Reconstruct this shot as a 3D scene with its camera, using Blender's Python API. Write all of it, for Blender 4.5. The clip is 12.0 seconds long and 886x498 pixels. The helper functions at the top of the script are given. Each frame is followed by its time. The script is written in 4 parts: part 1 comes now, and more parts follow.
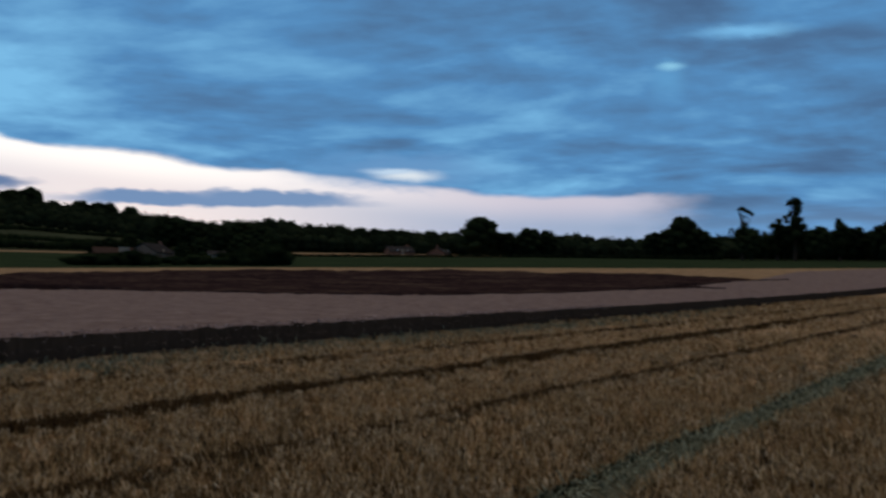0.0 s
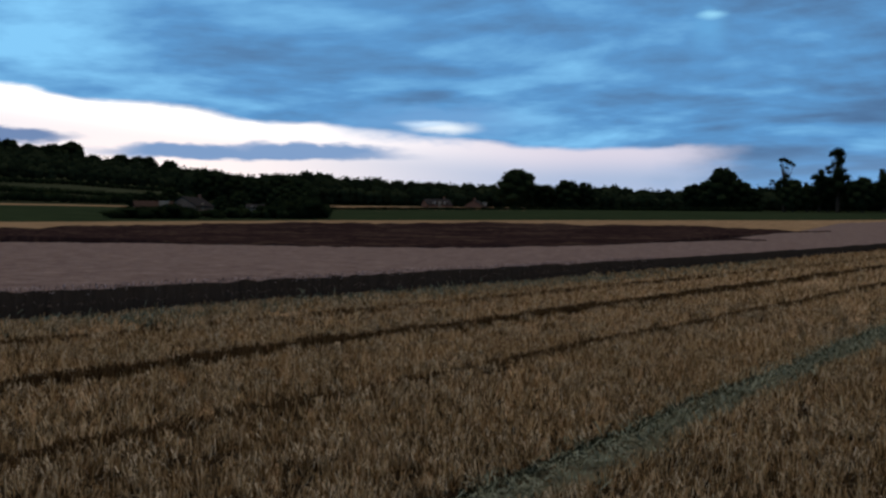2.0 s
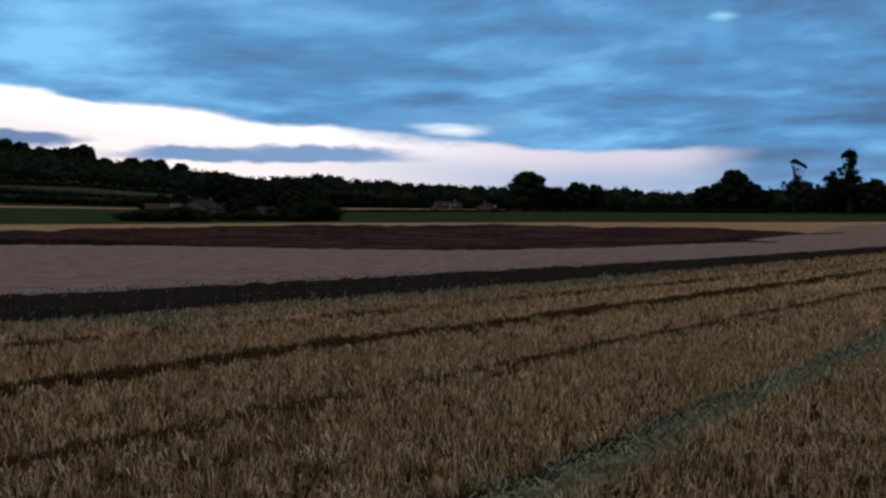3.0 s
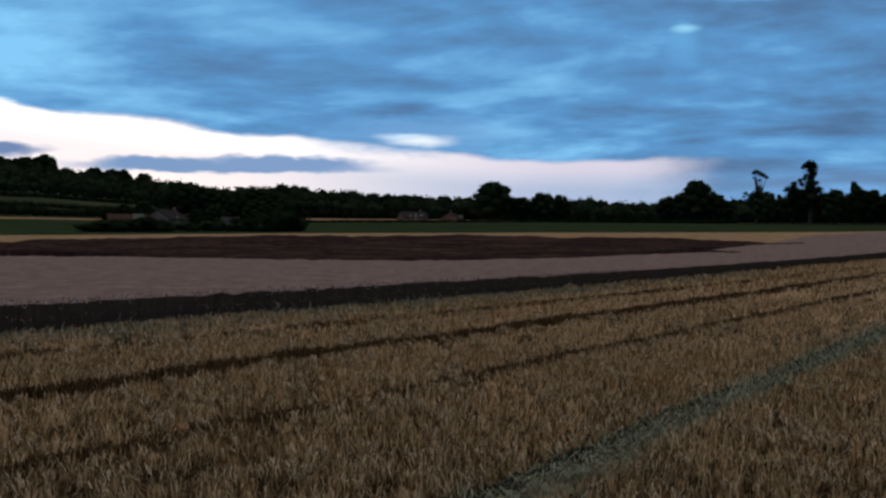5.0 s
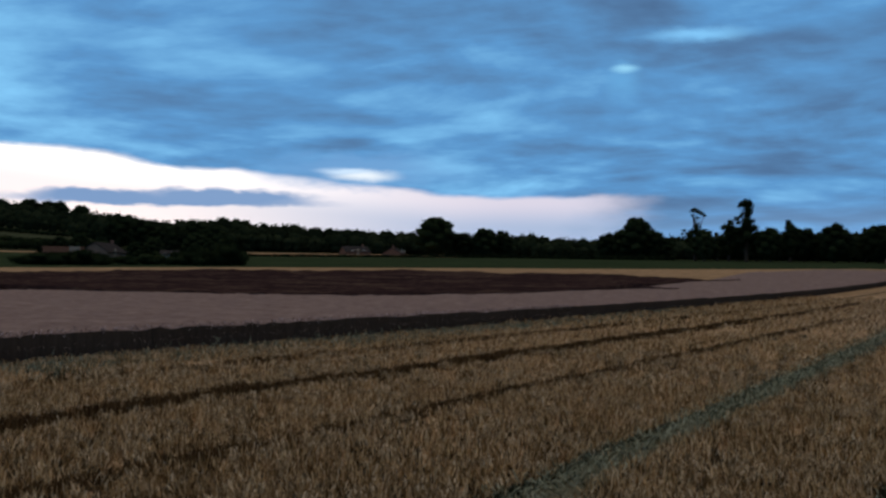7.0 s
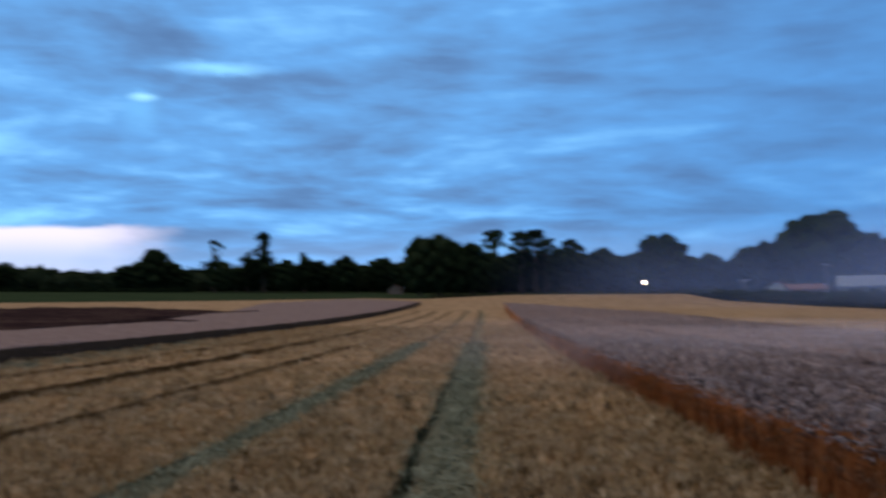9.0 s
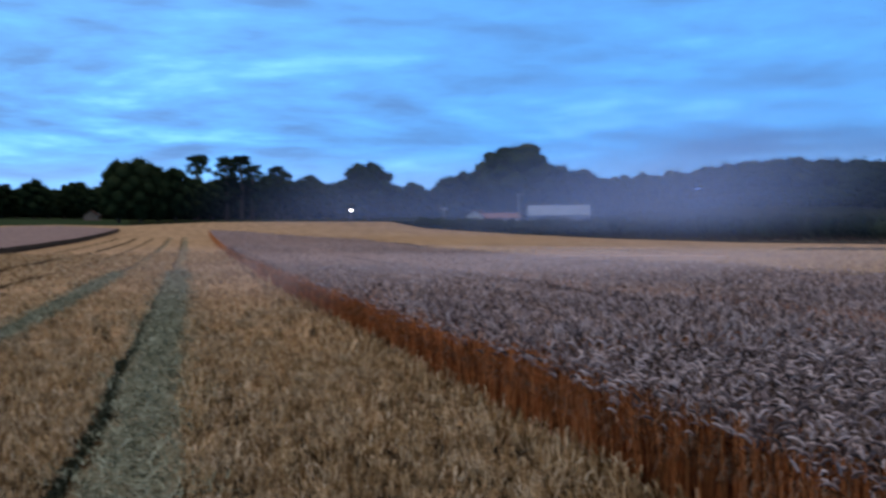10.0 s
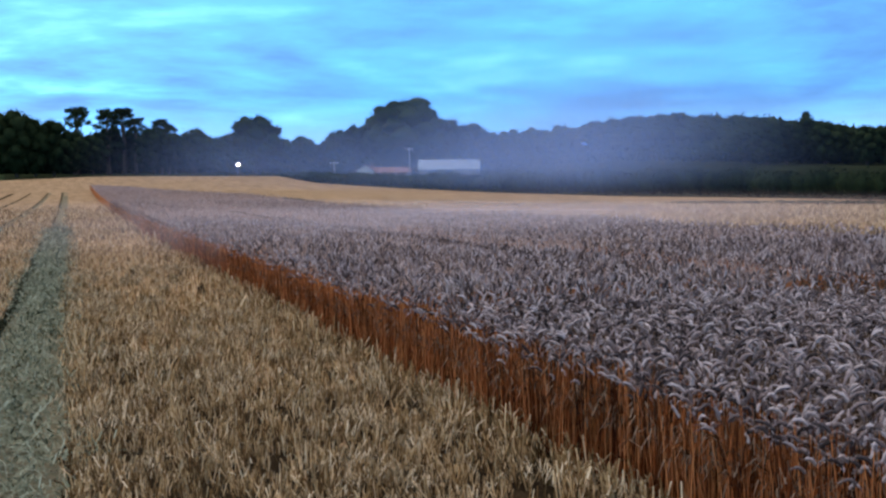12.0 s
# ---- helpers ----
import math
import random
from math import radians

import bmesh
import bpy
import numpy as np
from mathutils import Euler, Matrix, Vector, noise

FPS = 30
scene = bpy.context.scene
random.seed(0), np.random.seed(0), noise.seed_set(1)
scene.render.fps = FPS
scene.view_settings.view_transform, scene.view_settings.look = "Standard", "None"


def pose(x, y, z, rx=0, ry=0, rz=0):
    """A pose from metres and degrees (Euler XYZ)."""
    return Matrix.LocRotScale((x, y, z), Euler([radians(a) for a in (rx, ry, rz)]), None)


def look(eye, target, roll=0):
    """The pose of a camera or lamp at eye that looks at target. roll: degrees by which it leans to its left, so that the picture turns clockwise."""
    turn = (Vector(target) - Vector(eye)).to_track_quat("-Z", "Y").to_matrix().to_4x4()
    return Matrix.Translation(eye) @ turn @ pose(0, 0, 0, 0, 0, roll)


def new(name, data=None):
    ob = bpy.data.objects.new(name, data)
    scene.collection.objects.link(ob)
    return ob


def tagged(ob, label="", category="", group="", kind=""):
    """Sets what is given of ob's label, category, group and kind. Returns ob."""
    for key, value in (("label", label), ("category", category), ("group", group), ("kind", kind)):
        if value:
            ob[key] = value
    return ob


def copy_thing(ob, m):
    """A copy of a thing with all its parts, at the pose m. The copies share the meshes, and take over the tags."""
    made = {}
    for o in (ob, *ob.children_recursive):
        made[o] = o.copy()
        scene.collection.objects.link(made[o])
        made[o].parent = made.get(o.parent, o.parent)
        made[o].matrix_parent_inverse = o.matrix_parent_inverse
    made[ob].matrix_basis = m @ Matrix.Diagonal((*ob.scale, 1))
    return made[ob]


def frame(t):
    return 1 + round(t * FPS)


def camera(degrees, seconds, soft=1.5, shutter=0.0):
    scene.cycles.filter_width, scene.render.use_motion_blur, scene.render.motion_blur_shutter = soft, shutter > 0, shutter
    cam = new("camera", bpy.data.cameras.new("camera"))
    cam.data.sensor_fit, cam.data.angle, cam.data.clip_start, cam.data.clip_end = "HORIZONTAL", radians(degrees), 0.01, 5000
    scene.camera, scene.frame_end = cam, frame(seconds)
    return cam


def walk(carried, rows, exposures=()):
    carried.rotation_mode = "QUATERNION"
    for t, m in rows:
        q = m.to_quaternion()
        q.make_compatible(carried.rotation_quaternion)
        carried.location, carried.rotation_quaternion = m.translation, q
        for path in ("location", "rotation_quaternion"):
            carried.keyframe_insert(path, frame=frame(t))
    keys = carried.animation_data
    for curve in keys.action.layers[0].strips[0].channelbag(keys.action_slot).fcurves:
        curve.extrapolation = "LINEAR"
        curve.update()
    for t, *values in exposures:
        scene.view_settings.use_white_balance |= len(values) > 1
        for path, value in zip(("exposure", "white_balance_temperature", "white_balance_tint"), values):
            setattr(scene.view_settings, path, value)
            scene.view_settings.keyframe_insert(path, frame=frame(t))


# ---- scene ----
cam = camera(46.5, 12.0, soft=2.5, shutter=0.5)
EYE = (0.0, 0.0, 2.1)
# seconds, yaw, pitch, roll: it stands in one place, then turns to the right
PATH = [(0.0, 30.95, 1.72, -0.6), (0.5, 28.02, 0.77, -0.27), (1.0, 29.49, -0.11, -0.3), (1.5, 31.41, -0.71, -0.43),
        (2.0, 33.02, -0.93, -0.47), (2.5, 33.76, -0.94, -0.43), (3.0, 33.6, -0.81, -0.41), (5.0, 31.69, -0.22, -0.34),
        (5.5, 31.16, 0.07, -0.4), (6.0, 30.51, 0.63, -0.44), (6.5, 29.7, 1.19, -0.54), (6.7, 29.3, 1.44, -0.58),
        (8.3, 16.39, 3.88, -0.62), (8.5, 12.56, 4.2, -0.32), (8.6, 10.64, 4.28, -0.13), (9.0, 2.25, 3.56, 0.52),
        (9.5, -7.19, 1.0, 0.71), (10.0, -13.93, -0.62, 0.52), (10.5, -18.19, -1.68, 0.51), (11.0, -20.0, -2.51, 0.59),
        (11.5, -20.03, -2.99, 0.7), (12.0, -20.0, -3.21, 0.65)]
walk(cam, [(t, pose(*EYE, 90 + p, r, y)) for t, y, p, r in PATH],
     exposures=[(0.0, -0.25, 6500, 10), (1.5, 0.0, 6500, 10), (6.7, 0.0, 6500, 10), (8.5, 0.4, 6650, 13), (9.5, 0.68, 6000, 17), (10.0, 0.97, 6050, 15), (10.5, 1.22, 6050, 13), (11.0, 1.5, 5960, 11), (12.0, 1.48, 6000, 10)])


# ---------- world and light: dusk under a broken deck of cloud ----------
def build_world():
    w = bpy.data.worlds.new("dusk_sky")
    scene.world = w
    w.use_nodes = True
    nt = w.node_tree
    nt.nodes.clear()
    N, L = nt.nodes.new, nt.links.new

    def math_(op, a, b=None, c=None, clamp=False):
        n = N("ShaderNodeMath")
        n.operation, n.use_clamp = op, clamp
        for i, v in enumerate((a, b, c)):
            if v is None:
                continue
            if isinstance(v, (int, float)):
                n.inputs[i].default_value = v
            else:
                L(v, n.inputs[i])
        return n.outputs[0]

    def step(v, a, b):
        n = N("ShaderNodeMapRange")
        n.interpolation_type = "SMOOTHSTEP"
        L(v, n.inputs[0])
        n.inputs[1].default_value, n.inputs[2].default_value = a, b
        return n.outputs[0]

    def mix(f, a, b):
        n = N("ShaderNodeMix")
        n.data_type = "RGBA"
        L(f, n.inputs[0])
        for i, v in ((6, a), (7, b)):
            if isinstance(v, tuple):
                n.inputs[i].default_value = (*v, 1)
            else:
                L(v, n.inputs[i])
        return n.outputs[2]

    co = N("ShaderNodeTexCoord").outputs["Generated"]
    sep = N("ShaderNodeSeparateXYZ")
    L(co, sep.inputs[0])
    dx, dy, dz = sep.outputs
    az = math_("MULTIPLY", math_("ARCTAN2", math_("MULTIPLY", dx, -1.0), dy), 57.2958)
    el = math_("MULTIPLY", math_("ARCSINE", dz), 57.2958)
    # cloud deck as a far plane overhead
    up = math_("ADD", math_("MAXIMUM", dz, 0.0), 0.11)
    flat = N("ShaderNodeCombineXYZ")
    L(math_("DIVIDE", dx, up), flat.inputs[0])
    L(math_("DIVIDE", dy, up), flat.inputs[1])
    big = N("ShaderNodeTexNoise")
    big.inputs["Scale"].default_value, big.inputs["Detail"].default_value, big.inputs["Roughness"].default_value = 0.8, 8, 0.56
    big.inputs["Distortion"].default_value = 0.4
    L(flat.outputs[0], big.inputs["Vector"])
    fine = N("ShaderNodeTexNoise")
    fine.inputs["Scale"].default_value, fine.inputs["Detail"].default_value = 3.2, 7
    L(flat.outputs[0], fine.inputs["Vector"])
    rolls = N("ShaderNodeTexNoise")
    rolls.inputs["Scale"].default_value, rolls.inputs["Detail"].default_value, rolls.inputs["Distortion"].default_value = 4.0, 7, 0.5
    along = N("ShaderNodeCombineXYZ")
    L(math_("MULTIPLY", az, 0.032), along.inputs[0])
    L(math_("MULTIPLY", math_("ADD", el, math_("MULTIPLY", az, 0.05)), 0.2), along.inputs[1])
    L(along.outputs[0], rolls.inputs["Vector"])
    cloud = math_("ADD", math_("MULTIPLY", big.outputs[0], 0.62), math_("MULTIPLY", fine.outputs[0], 0.23))
    cloud = math_("ADD", cloud, math_("MULTIPLY", rolls.outputs[0], 0.15))
    # the deck thins away from the sunset
    cloud = math_("ADD", cloud, math_("MULTIPLY", step(az, 14.0, -22.0), 0.012))
    calm = math_("MULTIPLY", step(az, 4.0, -18.0), 0.4)
    cloud = math_("ADD", math_("MULTIPLY", cloud, math_("SUBTRACT", 1.0, calm)), math_("MULTIPLY", calm, 0.525))
    cloud = math_("ADD", cloud, math_("MULTIPLY", step(az, 22.0, 38.0), 0.055))
    cloud = math_("SUBTRACT", cloud, math_("MULTIPLY", step(az, -12.0, -34.0), 0.03))
    ramp = N("ShaderNodeValToRGB")
    L(cloud, ramp.inputs[0])
    e = ramp.color_ramp.elements
    e[0].position, e[0].color = 0.37, (0.066, 0.132, 0.26, 1)
    e[1].position, e[1].color = 0.67, (0.24, 0.60, 0.95, 1)
    for p_, c_ in ((0.45, (0.088, 0.20, 0.385, 1)), (0.535, (0.108, 0.31, 0.61, 1))):
        x = e.new(p_)
        x.color = c_
    col = ramp.outputs[0]
    # darker towards the night side
    night = N("ShaderNodeMix")
    night.data_type, night.blend_type = "RGBA", "MULTIPLY"
    L(step(az, 8.0, -24.0), night.inputs[0])
    L(col, night.inputs[6])
    night.inputs[7].default_value = (0.74, 0.83, 0.90, 1)
    col = night.outputs[2]
    # uneven edge shared by the gaps
    wob = N("ShaderNodeTexNoise")
    wob.inputs["Scale"].default_value, wob.inputs["Detail"].default_value = 9.0, 5
    stretch = N("ShaderNodeCombineXYZ")
    L(math_("MULTIPLY", az, 0.02), stretch.inputs[0])
    L(math_("MULTIPLY", el, 0.05), stretch.inputs[1])
    fray = N("ShaderNodeTexNoise")
    fray.inputs["Scale"].default_value, fray.inputs["Detail"].default_value = 34.0, 4
    L(stretch.outputs[0], fray.inputs["Vector"])
    fv = math_("SUBTRACT", fray.outputs[0], 0.5)
    L(stretch.outputs[0], wob.inputs["Vector"])
    wv = math_("SUBTRACT", wob.outputs[0], 0.5)

    def oval(a, h, ra, rh, soft):
        u = math_("DIVIDE", math_("SUBTRACT", az, a), ra)
        v = math_("DIVIDE", math_("ADD", math_("SUBTRACT", el, h), math_("ADD", math_("MULTIPLY", wv, rh * 2.0), math_("MULTIPLY", fv, rh * 1.8))), rh)
        d = math_("SQRT", math_("ADD", math_("MULTIPLY", u, u), math_("MULTIPLY", v, v)))
        return math_("SUBTRACT", 1.0, step(d, 1.0 - soft, 1.0 + soft))

    # the clear strip over the place where the sun went down
    rim = math_("ADD", math_("MULTIPLY", math_("MAXIMUM", math_("SUBTRACT", az, 28.0), 0.0), 0.092), 4.75)
    below = math_("ADD", math_("SUBTRACT", rim, el), math_("MULTIPLY", wv, 1.1))
    side = math_("MULTIPLY", step(math_("ADD", az, math_("MULTIPLY", wv, 8.0)), 15.5, 22.0), math_("SUBTRACT", 1.0, step(az, 95.0, 130.0)))
    gap = math_("MULTIPLY", step(below, -0.15, 0.25), side)
    glow_side = step(az, 24.0, 48.0)
    low = mix(glow_side, (0.36, 0.48, 0.70), (0.84, 0.84, 0.92))
    high = mix(glow_side, (0.66, 0.64, 0.78), (1.15, 1.15, 1.16))
    strip = mix(step(math_("SUBTRACT", rim, el), 1.9, 0.3), low, high)
    sky = N("ShaderNodeTexSky")
    sky.sky_type, sky.sun_disc = "NISHITA", False
    sky.sun_elevation, sky.sun_rotation = radians(3.0), radians(-48.0)
    faint = N("ShaderNodeMix")
    faint.data_type, faint.blend_type = "RGBA", "ADD"
    faint.inputs[0].default_value = 0.006
    L(strip, faint.inputs[6])
    L(sky.outputs[0], faint.inputs[7])
    strip = faint.outputs[2]
    # pale haze under the deck, away from the gap
    col = mix(math_("MULTIPLY", math_("SUBTRACT", 1.0, step(el, 1.5, 5.5)), 0.7), col, (0.22, 0.41, 0.70))
    col = mix(gap, col, strip)
    for a, h, ra, rh, soft, c_ in ((43.6, 4.12, 7.6, 0.27, 0.4, (0.21, 0.34, 0.58)), (47.0, 4.3, 3.0, 0.40, 0.35, (0.21, 0.34, 0.58)), (40.4, 4.42, 4.4, 0.42, 0.35, (0.22, 0.35, 0.59)), (56.5, 4.8, 3.6, 0.35, 0.35, (0.17, 0.26, 0.46)),
                                   (33.4, 6.1, 4.2, 0.7, 0.95, (0.16, 0.36, 0.66)), (33.0, 5.75, 1.4, 0.24, 0.85, (0.85, 0.93, 1.0)), (33.9, 5.98, 1.2, 0.14, 0.9, (0.62, 0.80, 1.0)), (18.7, 11.0, 0.7, 0.7, 0.99, (0.13, 0.38, 0.70)), (18.55, 11.6, 0.55, 0.15, 0.98, (0.30, 0.66, 0.92)), (14.6, 13.3, 2.0, 0.3, 0.95, (0.22, 0.56, 0.92))):
        col = mix(oval(a, h, ra, rh, soft), col, c_)
    # high overhead and behind: even grey cloud
    col = mix(step(dz, 0.36, 0.62), col, OVERHEAD)
    bg = N("ShaderNodeBackground")
    L(col, bg.inputs[0])
    bg.inputs[1].default_value = 1.0
    L(bg.outputs[0], N("ShaderNodeOutputWorld").inputs[0])


OVERHEAD = (0.47, 0.435, 0.42)
build_world()
sun = new("sun", bpy.data.lights.new("sun", "SUN"))
sun.data.energy, sun.data.angle, sun.data.color = 0.4, radians(25), (1.0, 0.86, 0.74)
sun.matrix_world = look((-48, 43, 16), (0, 0, 0))


# ---------- materials ----------
def material(name, colours, scale=4.0, rough=0.85, bump=0.0, island=0.0, obj=0.0, stretch=(1, 1, 1), fine=9.0, glow=None):
    m = bpy.data.materials.new(name)
    m.use_nodes = True
    nt = m.node_tree
    N, L = nt.nodes.new, nt.links.new
    b = nt.nodes["Principled BSDF"]
    b.inputs["Roughness"].default_value = rough
    b.inputs["Specular IOR Level"].default_value = 0.5 if rough < 0.6 else 0.0
    pos = N("ShaderNodeNewGeometry")
    mp = N("ShaderNodeMapping")
    mp.inputs["Scale"].default_value = stretch
    L(pos.outputs["Position"], mp.inputs[0])
    n1 = N("ShaderNodeTexNoise")
    n1.inputs["Scale"].default_value, n1.inputs["Detail"].default_value, n1.inputs["Roughness"].default_value = scale, 6, 0.62
    n2 = N("ShaderNodeTexNoise")
    n2.inputs["Scale"].default_value, n2.inputs["Detail"].default_value = scale * fine, 4
    L(mp.outputs[0], n1.inputs["Vector"])
    L(mp.outputs[0], n2.inputs["Vector"])
    acc = None
    parts = [(n1.outputs[0], 0.6), (n2.outputs[0], 0.4)]
    if island:
        parts = [(n1.outputs[0], 0.6 * (1 - island)), (n2.outputs[0], 0.4 * (1 - island)), (pos.outputs["Random Per Island"], island)]
    if obj:
        parts = [(s_, w_ * (1 - obj)) for s_, w_ in parts] + [(N("ShaderNodeObjectInfo").outputs["Random"], obj)]
    for s_, w_ in parts:
        k = N("ShaderNodeMath")
        k.operation = "MULTIPLY_ADD"
        k.inputs[1].default_value = w_
        L(s_, k.inputs[0])
        if acc is None:
            k.inputs[2].default_value = 0
        else:
            L(acc, k.inputs[2])
        acc = k.outputs[0]
    r = N("ShaderNodeValToRGB")
    L(acc, r.inputs[0])
    lo, hi = (0.33, 0.67) if not island else (0.25, 0.75)
    e = r.color_ramp.elements
    e[0].position, e[0].color = lo, (*colours[0], 1)
    e[1].position, e[1].color = hi, (*colours[-1], 1)
    for i, c in enumerate(colours[1:-1], 1):
        x = e.new(lo + (hi - lo) * i / (len(colours) - 1))
        x.color = (*c, 1)
    L(r.outputs[0], b.inputs["Base Color"])
    if bump:
        bp = N("ShaderNodeBump")
        bp.inputs["Strength"].default_value, bp.inputs["Distance"].default_value = 0.8, bump
        L(acc, bp.inputs["Height"])
        L(bp.outputs[0], b.inputs["Normal"])
    if glow:
        b.inputs["Emission Color"].default_value, b.inputs["Emission Strength"].default_value = (*glow[:3], 1), glow[3]
    return m


M = {
    # soil, darkened by the shade between stems put into its colour
    "shaded_soil": material("shaded_soil", [(0.010, 0.0072, 0.0042), (0.030, 0.020, 0.011), (0.085, 0.058, 0.030)], 3.0, 0.95, 0.05, stretch=(1, 0.5, 1), fine=14),
    "track_soil": material("track_soil", [(0.12, 0.10, 0.058), (0.225, 0.185, 0.115)], 3.0, 0.95, 0.03),
    "rut_soil": material("rut_soil", [(0.03, 0.02, 0.011), (0.08, 0.055, 0.028)], 2.5, 0.95, 0.03),
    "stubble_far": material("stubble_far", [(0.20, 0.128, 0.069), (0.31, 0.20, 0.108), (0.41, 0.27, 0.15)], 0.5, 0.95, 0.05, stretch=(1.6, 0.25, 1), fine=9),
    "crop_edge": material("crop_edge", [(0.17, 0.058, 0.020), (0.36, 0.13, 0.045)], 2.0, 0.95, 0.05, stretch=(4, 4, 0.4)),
    "green_field": material("green_field", [(0.02, 0.031, 0.015), (0.04, 0.056, 0.026)], 0.12, 0.95, 0.05, fine=20),
    "grass": material("grass", [(0.028, 0.034, 0.018), (0.062, 0.07, 0.038)], 0.03, 0.95, 0.05, fine=20),
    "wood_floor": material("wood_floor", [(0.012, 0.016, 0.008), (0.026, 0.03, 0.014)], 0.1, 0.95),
    "stubble": material("stubble", [(0.042, 0.022, 0.009), (0.215, 0.122, 0.047), (0.53, 0.345, 0.16), (0.84, 0.61, 0.36)], 3.2, 0.8, island=0.42, fine=3.5),
    "rut_stem": material("rut_stem", [(0.012, 0.013, 0.008), (0.03, 0.032, 0.018), (0.06, 0.062, 0.034)], 0.9, 0.9, island=0.5),
    # row stems with the shade of their near face in the colour
    "shaded_row_stem": material("shaded_row_stem", [(0.045, 0.025, 0.011), (0.10, 0.056, 0.024), (0.18, 0.105, 0.044)], 0.9, 0.9, island=0.5),
    "straw": material("straw", [(0.12, 0.08, 0.04), (0.32, 0.235, 0.13), (0.56, 0.44, 0.29)], 1.2, 0.75, island=0.6),
    "chaff": material("chaff", [(0.064, 0.068, 0.042), (0.185, 0.192, 0.123), (0.345, 0.35, 0.24)], 1.5, 0.85, island=0.5),
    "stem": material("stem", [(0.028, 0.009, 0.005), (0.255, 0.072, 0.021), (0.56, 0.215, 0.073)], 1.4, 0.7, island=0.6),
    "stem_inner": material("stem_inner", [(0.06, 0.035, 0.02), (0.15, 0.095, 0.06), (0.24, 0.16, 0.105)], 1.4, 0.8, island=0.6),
    "ear": material("ear", [(0.044, 0.033, 0.031), (0.22, 0.163, 0.150), (0.46, 0.37, 0.34)], 0.8, 0.8, island=0.6),
    "leaf_dry": material("leaf_dry", [(0.18, 0.12, 0.09), (0.36, 0.26, 0.20)], 1.4, 0.75, island=0.6),
    # near-black: the shade deep among the stems, put into the colour
    "crop_inner_shade": material("crop_inner_shade", [(0.008, 0.004, 0.003), (0.035, 0.015, 0.008)], 3.0, 0.95, 0.05, stretch=(8, 8, 0.6)),
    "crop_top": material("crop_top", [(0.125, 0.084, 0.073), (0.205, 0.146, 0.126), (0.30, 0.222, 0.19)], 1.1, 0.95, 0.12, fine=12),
    # face of the left stand, its shade put into the colour
    "crop_wall_shaded": material("crop_wall_shaded", [(0.024, 0.019, 0.015), (0.058, 0.045, 0.034)], 2.0, 0.95, 0.08, stretch=(4, 4, 0.4)),
    "dark_crop": material("dark_crop", [(0.016, 0.010, 0.010), (0.034, 0.0195, 0.018), (0.092, 0.060, 0.042)], 0.11, 0.95, 0.15, fine=9, stretch=(1, 1.4, 1)),
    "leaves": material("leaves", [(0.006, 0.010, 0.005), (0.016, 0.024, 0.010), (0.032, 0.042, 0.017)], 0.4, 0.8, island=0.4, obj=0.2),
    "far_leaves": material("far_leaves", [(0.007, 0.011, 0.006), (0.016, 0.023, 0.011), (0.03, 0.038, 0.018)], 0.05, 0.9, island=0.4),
    "bark": material("bark", [(0.03, 0.022, 0.016), (0.09, 0.07, 0.05)], 3.0, 0.95, 0.03),
    "roof_tile": material("roof_tile", [(0.20, 0.10, 0.08), (0.32, 0.18, 0.145)], 1.5, 0.85, 0.02, stretch=(1, 1, 4)),
    "roof_old": material("roof_old", [(0.045, 0.03, 0.024), (0.09, 0.055, 0.04)], 1.5, 0.85, 0.02, stretch=(1, 1, 4)),
    "roof_slate": material("roof_slate", [(0.03, 0.027, 0.025), (0.055, 0.048, 0.045)], 1.5, 0.8, 0.02),
    "roof_sheet": material("roof_sheet", [(0.17, 0.20, 0.24), (0.27, 0.31, 0.36)], 0.8, 0.5, 0.02, stretch=(6, 6, 1)),
    "render_wall": material("render_wall", [(0.50, 0.43, 0.36), (0.68, 0.60, 0.52)], 0.9, 0.9, 0.01),
    "brick_wall": material("brick_wall", [(0.13, 0.07, 0.05), (0.21, 0.12, 0.085)], 2.5, 0.9, 0.01),
    "old_render": material("old_render", [(0.13, 0.095, 0.07), (0.22, 0.165, 0.125)], 0.9, 0.9, 0.01),
    "white_wall": material("white_wall", [(0.66, 0.66, 0.64), (0.80, 0.80, 0.78)], 0.9, 0.85),
    "glass": material("glass", [(0.02, 0.025, 0.03), (0.03, 0.035, 0.04)], 1.0, 0.1),
    "timber": material("timber", [(0.20, 0.17, 0.13), (0.34, 0.30, 0.24)], 3.0, 0.85, 0.01, stretch=(6, 6, 1)),
    "metal": material("metal", [(0.10, 0.10, 0.10), (0.16, 0.16, 0.16)], 3.0, 0.5),
    "lamp_glow": material("lamp_glow", [(0.9, 0.8, 0.6), (0.9, 0.8, 0.6)], 1.0, 0.5, glow=(1.0, 0.78, 0.48, 25.0)),
}


# ---------- terrain ----------
AZ = np.array([-180, -80, -60, -43, -36, -30, -23.6, -17.4, -13, -11, -5, -1.4, 3.2, 6.4, 14, 26, 40, 53, 70, 100, 180.0])
R_FIELD = np.array([110, 110, 115, 130, 135, 140, 150, 180, 205, 225, 240, 240, 235, 225, 215, 205, 200, 190, 180, 150, 110.0])
E_FIELD = np.array([-.8, -.8, -.7, -.70, -.52, -.40, -.15, .2, .53, .92, .97, .97, .79, .85, .78, .72, .6, .39, .2, -.5, -.8])
R_MARGIN = R_FIELD + np.array([50, 50, 50, 50, 50, 50, 50, 50, 50, 50, 50, 55, 70, 90, 95, 100, 100, 100, 90, 60, 50.0])
